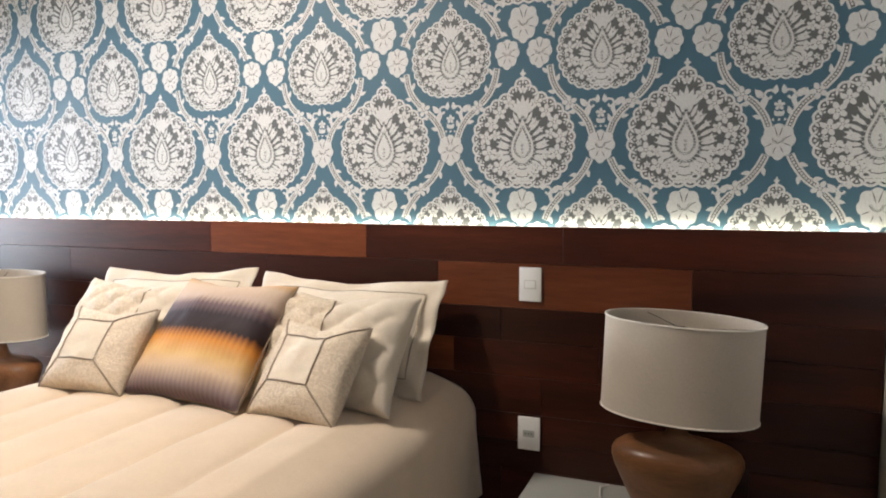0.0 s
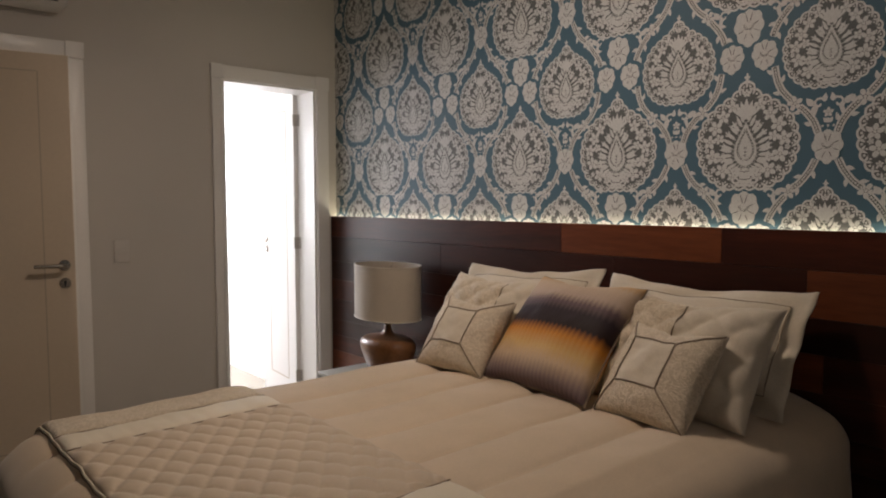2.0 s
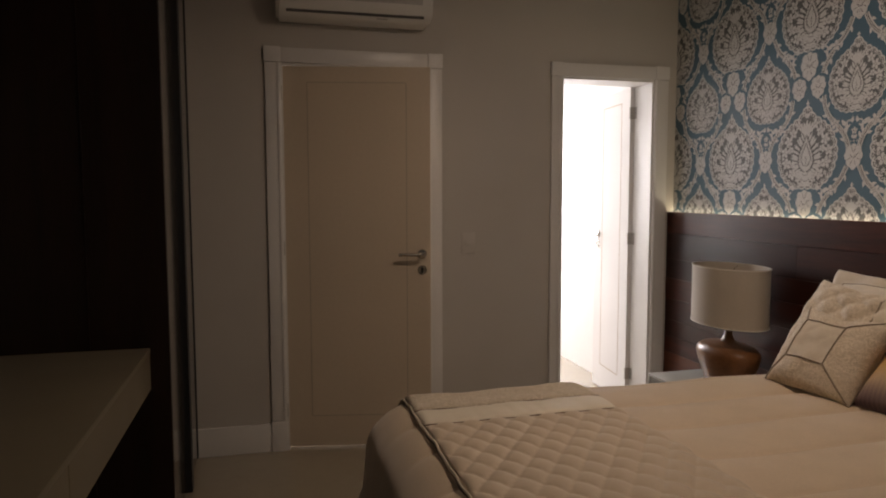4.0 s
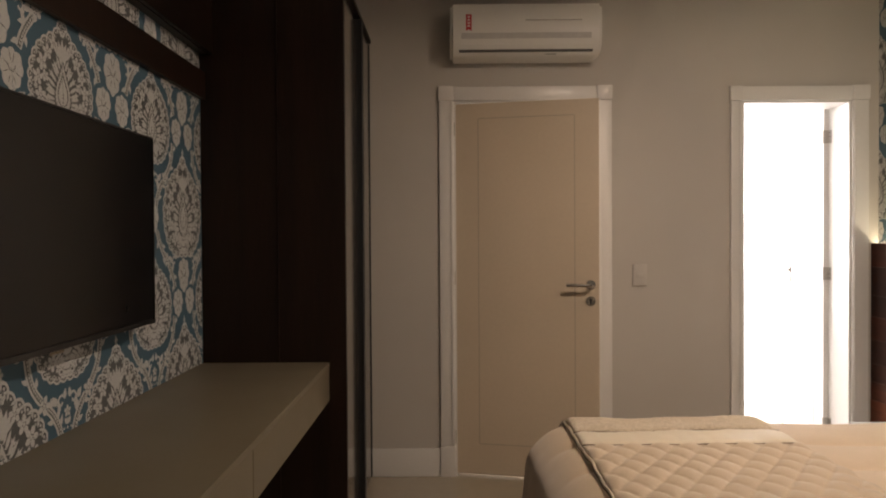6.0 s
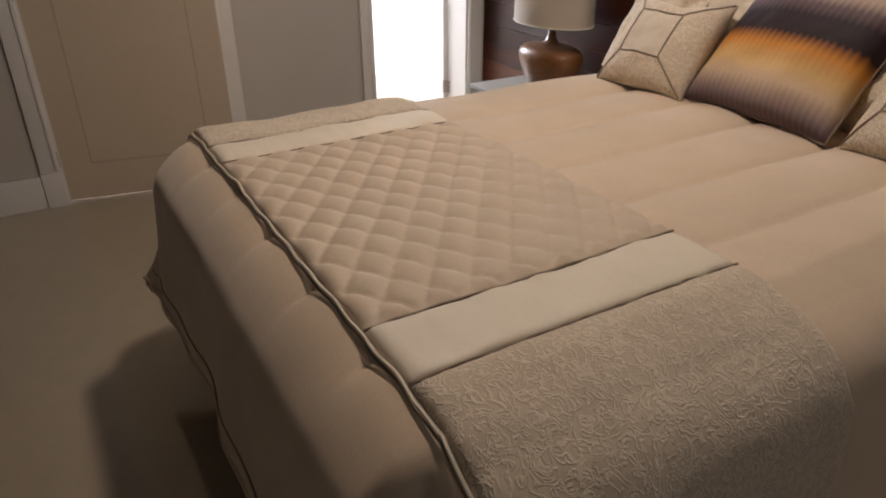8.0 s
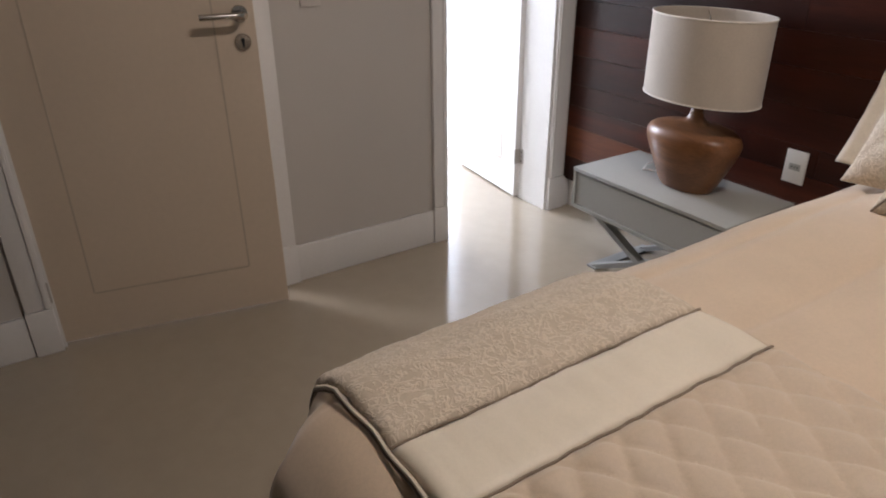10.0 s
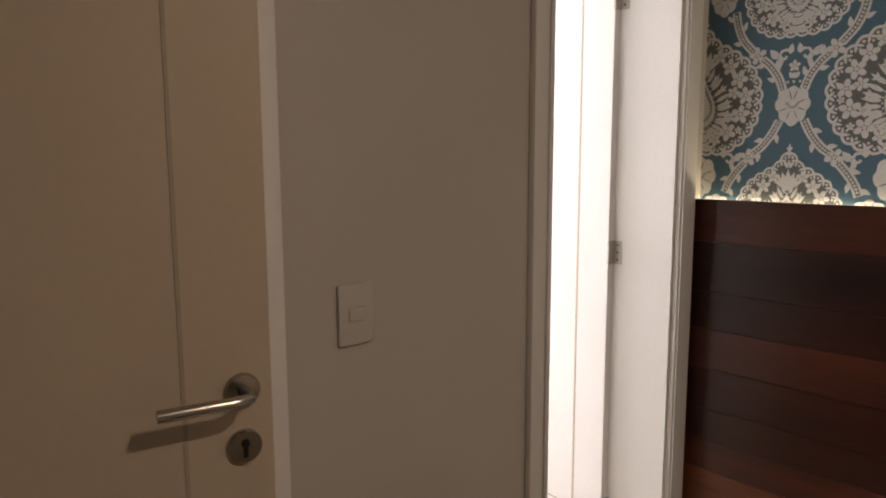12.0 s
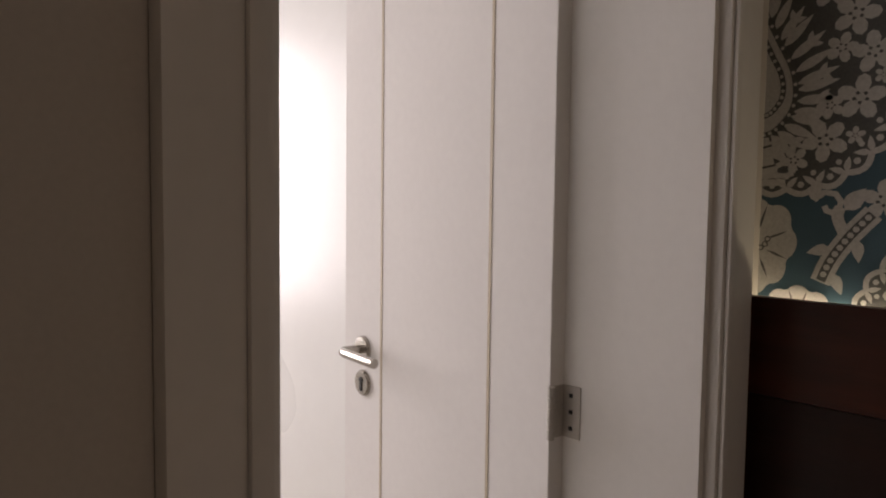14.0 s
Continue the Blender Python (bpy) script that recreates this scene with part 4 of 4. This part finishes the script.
def sunset_cloth():
    """Printed satin: sand, mauve, dark plum with a fine wave, amber, cream, mauve, by height."""
    m, N, L, b = nodes("banded_sunset_satin", 0.62)
    b.inputs["Sheen Weight"].default_value = 0.02
    b.inputs["Specular IOR Level"].default_value = 0.2
    co = N.new("ShaderNodeTexCoord")
    sep = N.new("ShaderNodeSeparateXYZ")
    L.new(co.outputs["Generated"], sep.inputs[0])
    wave = N.new("ShaderNodeTexWave")
    wave.wave_type, wave.bands_direction = "BANDS", "X"
    wave.inputs["Scale"].default_value, wave.inputs["Distortion"].default_value = 8, 0.0
    L.new(co.outputs["Generated"], wave.inputs["Vector"])
    mul = N.new("ShaderNodeMath")
    mul.operation, mul.inputs[1].default_value = "MULTIPLY_ADD", 0.018
    L.new(wave.outputs[0], mul.inputs[0])
    L.new(sep.outputs[2], mul.inputs[2])
    c = ramp(N, L, mul.outputs[0], [(0.03, (0.12, 0.08, 0.09)), (0.10, (0.27, 0.20, 0.19)), (0.20, (0.62, 0.46, 0.31)), (0.30, (0.66, 0.42, 0.17)), (0.41, (0.58, 0.23, 0.03)), (0.465, (0.22, 0.075, 0.015)),
                                    (0.495, (0.022, 0.011, 0.011)), (0.62, (0.030, 0.019, 0.024)), (0.70, (0.14, 0.095, 0.10)), (0.77, (0.46, 0.35, 0.28)), (0.90, (0.55, 0.42, 0.31)), (1.0, (0.54, 0.30, 0.09))])
    fine = mapped(N, L, 800, detail=2)
    c2 = ramp(N, L, fine.outputs[0], [(0.3, (0.85,) * 3), (0.7, (1.0,) * 3)])
    L.new(blend(N, L, "MULTIPLY", 1.0, c.outputs[0], c2.outputs[0]), b.inputs["Base Color"])
    bump(N, L, b, fine.outputs[0], 0.15, 0.0006)
    return m


SUNSET = sunset_cloth()
sham(1.858, -0.375, 0, 2, -2.5)
sham(2.648, -0.375, 0, 5, 0)
quilted_pillow(1.870, -0.560, 2, 4)
quilted_pillow(2.735, -0.570, -2, 7)
patch_cushion(1.922, -0.722, 0.748, 4, -39, 3, 0.345, 0.325)
patch_cushion(2.755, -0.716, 0.748, -6, -39, 6, 0.325, 0.330)
sk = dict(seed=9)
sunset = thing("cushion", "square satin cushion banded in plum, amber and sand", "cushion", "", pose(2.316, -0.690, 0.748, -42, 0, -4))
part("cover", pillow_bm(0.49, 0.475, 0.17, n=48, **sk), SUNSET, sunset, smooth="all")
part("edge_piping", rim_cord(0.49, 0.475, 0.17, 0.0035, **sk), PIPING, sunset, smooth=True)


# ---- nightstands and lamps ----
def nightstand(x0):
    n = thing("nightstand", "grey lacquered nightstand with one drawer on crossed legs", "nightstand", "nightstands", pose(x0, 0, 0))
    w, y0, y1, z0, z1 = 0.735, -0.434, -0.048, 0.250, 0.424
    part("body", boxes((0, w, y0, y1, z0, z0 + 0.016), (0, 0.016, y0, y1, z0 + 0.016, z1 - 0.016), (w - 0.016, w, y0, y1, z0 + 0.016, z1 - 0.016),
                       (0.016, w - 0.016, y1 - 0.012, y1, z0 + 0.016, z1 - 0.016), bevel=0.0012, seg=1), GREY, n)
    part("top", boxes((-0.001, w + 0.001, y0 - 0.001, y1, z1 - 0.0155, z1), bevel=0.0015), GREY, n, smooth=True)
    part("drawer_front", boxes((0.019, w - 0.019, y0 + 0.004, y0 + 0.020, z0 + 0.019, z1 - 0.022), bevel=0.0012, seg=1), GREY, n)
    part("drawer_box", boxes((0.03, w - 0.03, y0 + 0.021, y1 - 0.02, z0 + 0.022, z1 - 0.05)), GREYLEG, n)
    for y in (y0 + 0.045, y1 - 0.045):
        for a, b in ((0.10, w - 0.13), (w - 0.10, 0.13)):
            bm = bmesh.new()
            d = 0.018 if a < b else 0.0175
            vs = [bm.verts.new((x, yy, z)) for yy in (y - d, y + d) for x, z in ((a - 0.024, z0), (a + 0.024, z0), (b + 0.024, 0.004), (b - 0.024, 0.004))]
            for q in ((0, 1, 2, 3), (7, 6, 5, 4), (0, 4, 5, 1), (1, 5, 6, 2), (2, 6, 7, 3), (3, 7, 4, 0)):
                bm.faces.new([vs[k] for k in q])
            part("leg", bm, GREYLEG, n, "slanted flat steel leg")
    for x in (0.13, w - 0.13):
        part("foot_bar", boxes((x - 0.026, x + 0.026, y0 + 0.02, y1 - 0.02, 0.0, 0.010), bevel=0.001, seg=1), GREYLEG, n)
    return n


def table_lamp(x, y, z, yaw, tilt=0.0, low=0.0):
    """Oval linen shade over a flattened, broad-shouldered wooden vase; the shade may sit low and tilted."""
    l = thing("table_lamp", "unlit lamp with oval linen shade on a broad wood vase", "lamp", "bedside lamps", pose(x, y, z, 0, 0, yaw))
    prof = [(0.098, 0.0), (0.112, 0.003), (0.122, 0.015), (0.146, 0.062), (0.170, 0.112), (0.190, 0.155), (0.199, 0.182), (0.199, 0.200), (0.190, 0.217), (0.172, 0.229),
            (0.145, 0.237), (0.110, 0.242), (0.075, 0.247), (0.050, 0.255), (0.035, 0.268), (0.027, 0.285), (0.0245, 0.302), (0.020, 0.306)]
    bm = bmesh.new()
    lathe(bm, prof, 48, 0.97, 0.62)
    part("vase", bm, LAMPWOOD, l, "honey brown turned wood", smooth=True)
    bm = bmesh.new()
    lathe(bm, [(0.010, 0.304), (0.010, 0.322), (0.006, 0.324), (0.006, 0.372), (0.016, 0.374), (0.016, 0.43)], 16)
    part("stem", bm, STEEL, l, smooth=True)
    bm = bmesh.new()
    a, b = 0.228, 0.150
    lathe(bm, [(1.0, 0.344), (1.0, 0.632), (0.988, 0.632), (0.988, 0.344), (1.0, 0.344)], 64, a, b, close=False)
    bmesh.ops.remove_doubles(bm, verts=list(bm.verts), dist=1e-5)
    s = part("shade", bm, SHADE, l, "plain oatmeal linen", smooth=True)
    s.matrix_local = pose(0, 0, 0.36 - low) @ pose(0, 0, 0, 0, tilt, 0) @ pose(0, 0, -0.36)
    for zz in (0.346, 0.630):
        bm = bmesh.new()
        tube(bm, [(a * 1.002 * math.cos(q), b * 1.003 * math.sin(q), zz) for q in (2 * math.pi * k / 64 for k in range(64))], 0.0028, 6, closed=True)
        part("rim", bm, SHADE_IN, s, smooth=True)
    bm = bmesh.new()
    for q in (0, math.pi * 2 / 3, math.pi * 4 / 3):
        tube(bm, [(0.012 * math.cos(q), 0.012 * math.sin(q), 0.60), (a * 0.985 * math.cos(q), b * 0.985 * math.sin(q), 0.620)], 0.002, 6)
    lathe(bm, [(0.014, 0.594), (0.014, 0.606)], 14)
    lathe(bm, [(0.004, 0.42), (0.004, 0.596)], 8)
    part("shade_carrier", bm, STEEL, s)
    bm = bmesh.new()
    lathe(bm, [(0.013, 0.43), (0.014, 0.45), (0.026, 0.48), (0.031, 0.505), (0.027, 0.53), (0.010, 0.545)], 18)
    part("bulb", bm, PLASTIC, l, "white frosted bulb", smooth=True)
    bm = bmesh.new()
    tube(bm, [(-0.10, 0.06, 0.006), (-0.17, 0.03, 0.004), (-0.215, 0.0, 0.004), (-0.235, 0.05, 0.010), (-0.245, 0.13, 0.004), (-0.22, 0.16, 0.004)], 0.003, 8)
    part("cable", bm, PLASTIC, l, "pale lamp cable", smooth=True)
    return l


nightstand(0.472)
nightstand(3.332)
table_lamp(0.872, -0.232, 0.4245, 0)
table_lamp(3.814, -0.225, 0.4245, 0, 2.0, 0.014)


# ---- switches and sockets ----
def wall_plate(m, label, rocker=True, kind="light_switch", category="switch", body=PLASTIC):
    """White wall plate, 76 by 120 mm, front at local -y."""
    p = thing(kind, label, category, "wall plates", m)
    part("plate", boxes((-0.040, 0.040, -0.009, 0.0, -0.060, 0.060), bevel=0.004), body, p, smooth=True)
    if rocker:
        part("rocker", boxes((-0.019, 0.019, -0.0125, -0.0085, -0.013, 0.013), bevel=0.002), body, p, smooth=True)
        part("gap", boxes((-0.021, 0.021, -0.0094, -0.0091, -0.015, 0.015)), SWITCH_GAP, p)
    else:
        part("socket_well", boxes((-0.021, 0.021, -0.0098, -0.0092, -0.012, 0.012), bevel=0.0002, seg=1), GREY, p)
        for x in (-0.011, 0.0, 0.011):
            part("pin_hole", boxes((x - 0.0028, x + 0.0028, -0.0104, -0.0099, -0.003, 0.003)), PLASTIC_DARK, p)
    return p


wall_plate(pose(3.309, -0.047, 1.100), "white switch plate on the wood headboard")
wall_plate(pose(3.309, -0.047, 0.566), "white socket plate low on the wood headboard", False, "socket", "socket")
wall_plate(pose(1.181, -0.047, 0.556), "white socket plate low on the wood headboard", False, "socket", "socket")
wall_plate(pose(0.0005, -1.339, 1.133, 0, 0, 90), "off-white switch plate on the painted wall by the door", body=SWITCH_CREAM)

# ---- wardrobe ----
WF, WX = -2.868, 1.046
wardrobe = thing("wardrobe", "tall dark veneer wardrobe with bronze glass sliding doors", "wardrobe")
part("side_panel", boxes((WX - 0.028, WX, TV_Y + 0.002, WF + 0.028, 0.0, 2.440), bevel=0.0015, seg=1), DARKWOOD, wardrobe)
part("side_trim", boxes((WX + 0.0005, WX + 0.005, -3.12, -3.116, 0.0, 2.44)), DARKWOOD, wardrobe)
part("carcass", boxes((0.012, WX - 0.029, TV_Y + 0.002, WF - 0.03, 0.0, 2.438)), DARKWOOD, wardrobe)
part("top_panel", boxes((0.010, WX - 0.029, TV_Y + 0.03, WF + 0.024, 2.4385, 2.462), bevel=0.0015, seg=1), DARKWOOD, wardrobe)
d_near = part("door", boxes((0.47, WX - 0.030, WF - 0.018, WF + 0.002, 0.012, 2.430), bevel=0.002, seg=1), SMOKED, wardrobe, "bronze glass sliding door")
part("handle_profile", boxes((0.405, 0.469, WF - 0.018, WF + 0.030, 0.006, 2.432), bevel=0.002, seg=1), BLACK, d_near, "dark full height profile")
d_far = part("door", boxes((0.030, 0.403, WF - 0.010, WF + 0.012, 0.012, 2.430), bevel=0.002, seg=1), SMOKED, wardrobe, "bronze glass sliding door")
part("handle_profile", boxes((0.008, 0.029, WF - 0.012, WF + 0.016, 0.004, 2.432), bevel=0.002, seg=1), BLACK, d_far, "dark full height profile")

# ---- desk under the television ----
desk = thing("desk", "long beige lacquered desk with a thick front along the papered wall", "desk")
DY, DZ = -2.908, 0.837
part("top", boxes((WX + 0.006, ROOM_X - 0.02, TV_Y + 0.003, DY, DZ - 0.020, DZ), bevel=0.002), DESK, desk, smooth=True)
for xa, xb in ((WX + 0.006, 2.16), (2.163, 3.27), (3.273, ROOM_X - 0.02)):
    part("drawer_front", boxes((xa, xb - 0.001, DY - 0.022, DY - 0.002, DZ - 0.160, DZ - 0.0215), bevel=0.0015, seg=1), DESK, desk)
part("drawer_box", boxes((WX + 0.008, ROOM_X - 0.03, TV_Y + 0.003, DY - 0.023, DZ - 0.158, DZ - 0.0215)), DESK, desk)
part("end_support", boxes((ROOM_X - 0.06, ROOM_X - 0.021, TV_Y + 0.02, DY - 0.03, 0.0, DZ - 0.159)), DARKWOOD, desk)
part("back_panel", boxes((WX + 0.006, ROOM_X - 0.07, TV_Y + 0.003, TV_Y + 0.028, 0.0, DZ - 0.159)), DARKWOOD, desk, "dark veneer back panel")

# ---- wall shelf and overhead cabinet ----
shelf = thing("wall_board", "dark wood rail board fixed on the papered wall", "wall board")
part("board", boxes((WX + 0.002, 3.6, TV_Y + 0.003, TV_Y + 0.026, 1.922, 2.034), bevel=0.002, seg=1), DARKWOOD, shelf)
over = thing("overhead_cabinet", "dark wood cabinet high on the papered wall", "cabinet")
part("body", boxes((WX + 0.002, 3.6, TV_Y + 0.003, TV_Y + 0.040, 2.106, 2.44), bevel=0.002, seg=1), DARKWOOD, over)
for k in range(3):
    xa = WX + 0.004 + k * 0.851
    part("door", boxes((xa, xa + 0.848, TV_Y + 0.041, TV_Y + 0.058, 2.108, 2.438), bevel=0.0015, seg=1), DARKWOOD, over)

# ---- television ----
tv = thing("television", "black flat television on a bracket, switched off", "television")
X0, X1, Z0, Z1, YT = 1.680, 2.790, 1.080, 1.672, -3.358
part("case", boxes((X0, X1, YT - 0.028, YT - 0.004, Z0, Z1), bevel=0.004), BLACK, tv, smooth=True)
part("screen", boxes((X0 + 0.008, X1 - 0.008, YT - 0.0035, YT - 0.001, Z0 + 0.016, Z1 - 0.008)), SCREEN, tv, "dark glossy screen")
part("bezel", boxes((X0, X1, YT - 0.004, YT, Z0, Z0 + 0.014), (X0, X1, YT - 0.004, YT, Z1 - 0.007, Z1), (X0, X0 + 0.007, YT - 0.004, YT, Z0 + 0.014, Z1 - 0.007),
                    (X1 - 0.007, X1, YT - 0.004, YT, Z0 + 0.014, Z1 - 0.007)), BLACK, tv)
part("badge", boxes(((X0 + X1) / 2 - 0.03, (X0 + X1) / 2 + 0.03, YT - 0.02, YT - 0.001, Z0 - 0.008, Z0)), STEEL, tv, "small grey badge bar")
part("bracket", boxes((2.05, 2.36, TV_Y + 0.002, YT - 0.029, 1.25, 1.53), bevel=0.004), BLACK, tv)

# ---- split air conditioner over the door ----
ac = thing("air_conditioner", "white split air conditioner with a red ribbon label", "air conditioner")
AY0, AY1, AZ = -2.400, -1.588, 2.325
prof = [(0.004, 0.0), (0.120, 0.0), (0.165, 0.012), (0.190, 0.045), (0.205, 0.11), (0.205, 0.235), (0.190, 0.268), (0.150, 0.280), (0.004, 0.280)]
bm = bmesh.new()
ends = [[bm.verts.new((x, y, AZ + z)) for x, z in prof] for y in (AY0, AY1)]
for k in range(len(prof)):
    bm.faces.new((ends[0][k], ends[0][(k + 1) % len(prof)], ends[1][(k + 1) % len(prof)], ends[1][k]))
bm.faces.new(ends[0])
bm.faces.new(ends[1][::-1])
bmesh.ops.bevel(bm, geom=[e for e in bm.edges if abs(e.verts[0].co.y - e.verts[1].co.y) < 1e-6 and len(e.link_faces) == 2], offset=0.016, segments=3, affect="EDGES")
part("housing", bm, PLASTIC, ac, smooth=True)


def slanted(y0, y1, pts, back=0.006):
    """A plate over the housing's front that follows (x, z) points."""
    b = bmesh.new()
    for (xa, za), (xb, zb) in zip(pts, pts[1:]):
        vs = [b.verts.new(v) for v in ((xa, y0, AZ + za), (xb, y0, AZ + zb), (xb, y1, AZ + zb), (xa, y1, AZ + za),
                                       (xa - back, y0, AZ + za), (xb - back, y0, AZ + zb), (xb - back, y1, AZ + zb), (xa - back, y1, AZ + za))]
        for q in ((0, 1, 2, 3), (7, 6, 5, 4), (0, 4, 5, 1), (1, 5, 6, 2), (2, 6, 7, 3), (3, 7, 4, 0)):
            b.faces.new([vs[k] for k in q])
    return b


part("louvre", slanted(AY0 + 0.05, AY1 - 0.05, [(0.1805, 0.029), (0.1935, 0.052), (0.2005, 0.082)]), PLASTIC, ac, "white air louvre")
part("louvre_slot", slanted(AY0 + 0.048, AY1 - 0.048, [(0.1715, 0.0175), (0.1815, 0.0295)]), PLASTIC_DARK, ac)
part("upper_slot", slanted(AY0 + 0.06, AY1 - 0.06, [(0.2010, 0.083), (0.2065, 0.112)]), paint("pale_grey_plastic", (0.55, 0.54, 0.52), 0.4), ac)
part("badge", slanted(AY1 - 0.30, AY1 - 0.24, [(0.1535, 0.0075), (0.1645, 0.0105)], 0.003), GREY, ac, "small grey lettering bar")
part("trim_line", slanted(AY0 + 0.40, AY0 + 0.70, [(0.2068, 0.176), (0.2068, 0.180)], 0.003), STEEL, ac, "thin chrome line")
lab = bmesh.new()
ys = (AY0 + 0.085, AY0 + 0.115)
vs = [lab.verts.new(v) for v in ((0.2062, ys[0], AZ + 0.21), (0.2062, ys[1], AZ + 0.21), (0.2062, ys[1], AZ + 0.122), (0.2062, (ys[0] + ys[1]) / 2, AZ + 0.132), (0.2062, ys[0], AZ + 0.122))]
lab.faces.new(vs)
part("label", lab, RED, ac, "red ribbon label with pale bars")
for k in range(4):
    part("label_bar", boxes((0.2063, 0.2068, ys[0] + 0.008, ys[1] - 0.008, AZ + 0.145 + k * 0.016, AZ + 0.153 + k * 0.016)), PLASTIC, ac)

# ---- windows ----
def window(name, axis, place, y0, y1, z0, z1, label):
    """Two-pane window across x=place."""
    w = structure(name, boxes((place - 0.02, place + 0.02, y0, y0 + 0.05, z0, z1), (place - 0.02, place + 0.02, y1 - 0.05, y1, z0, z1),
                              (place - 0.02, place + 0.02, y0 + 0.05, y1 - 0.05, z0, z0 + 0.05), (place - 0.02, place + 0.02, y0 + 0.05, y1 - 0.05, z1 - 0.05, z1),
                              (place - 0.02, place + 0.02, (y0 + y1) / 2 - 0.025, (y0 + y1) / 2 + 0.025, z0 + 0.05, z1 - 0.05)), WHITE, label, "window")
    for a, b in ((y0 + 0.05, (y0 + y1) / 2 - 0.025), ((y0 + y1) / 2 + 0.025, y1 - 0.05)):
        g = part("pane", boxes((place - 0.003, place + 0.003, a, b, z0 + 0.05, z1 - 0.05)), GLASS, w)
        g.visible_shadow = False


GLASS = glass("window_glass")
window("window_1", "x", ROOM_X + 0.10, W[0], W[1], W[2], W[3], "white framed bedroom window")
window("window_2", "x", BX - 0.06, -1.2, -0.35, 0.9, 2.2, "white framed bathroom window")

# ---- ceiling light over the bed ----
cl = thing("ceiling_light", "small round recessed ceiling light, lit", "ceiling light")
bm = bmesh.new()
lathe(bm, [(0.118, 0.0), (0.135, -0.004), (0.140, -0.012), (0.140, 0.0)], 36, at=(2.05, -1.22, CEIL - 0.002), close=False)
part("ring", bm, PLASTIC, cl, smooth=True)
bm = bmesh.new()
lathe(bm, [(0.112, -0.006), (0.116, -0.002)], 36, at=(2.05, -1.22, CEIL - 0.003))
part("lens", bm, glow("lit_lens", (1.0, 0.85, 0.66), 6.0), cl, "glowing frosted lens", smooth=True)
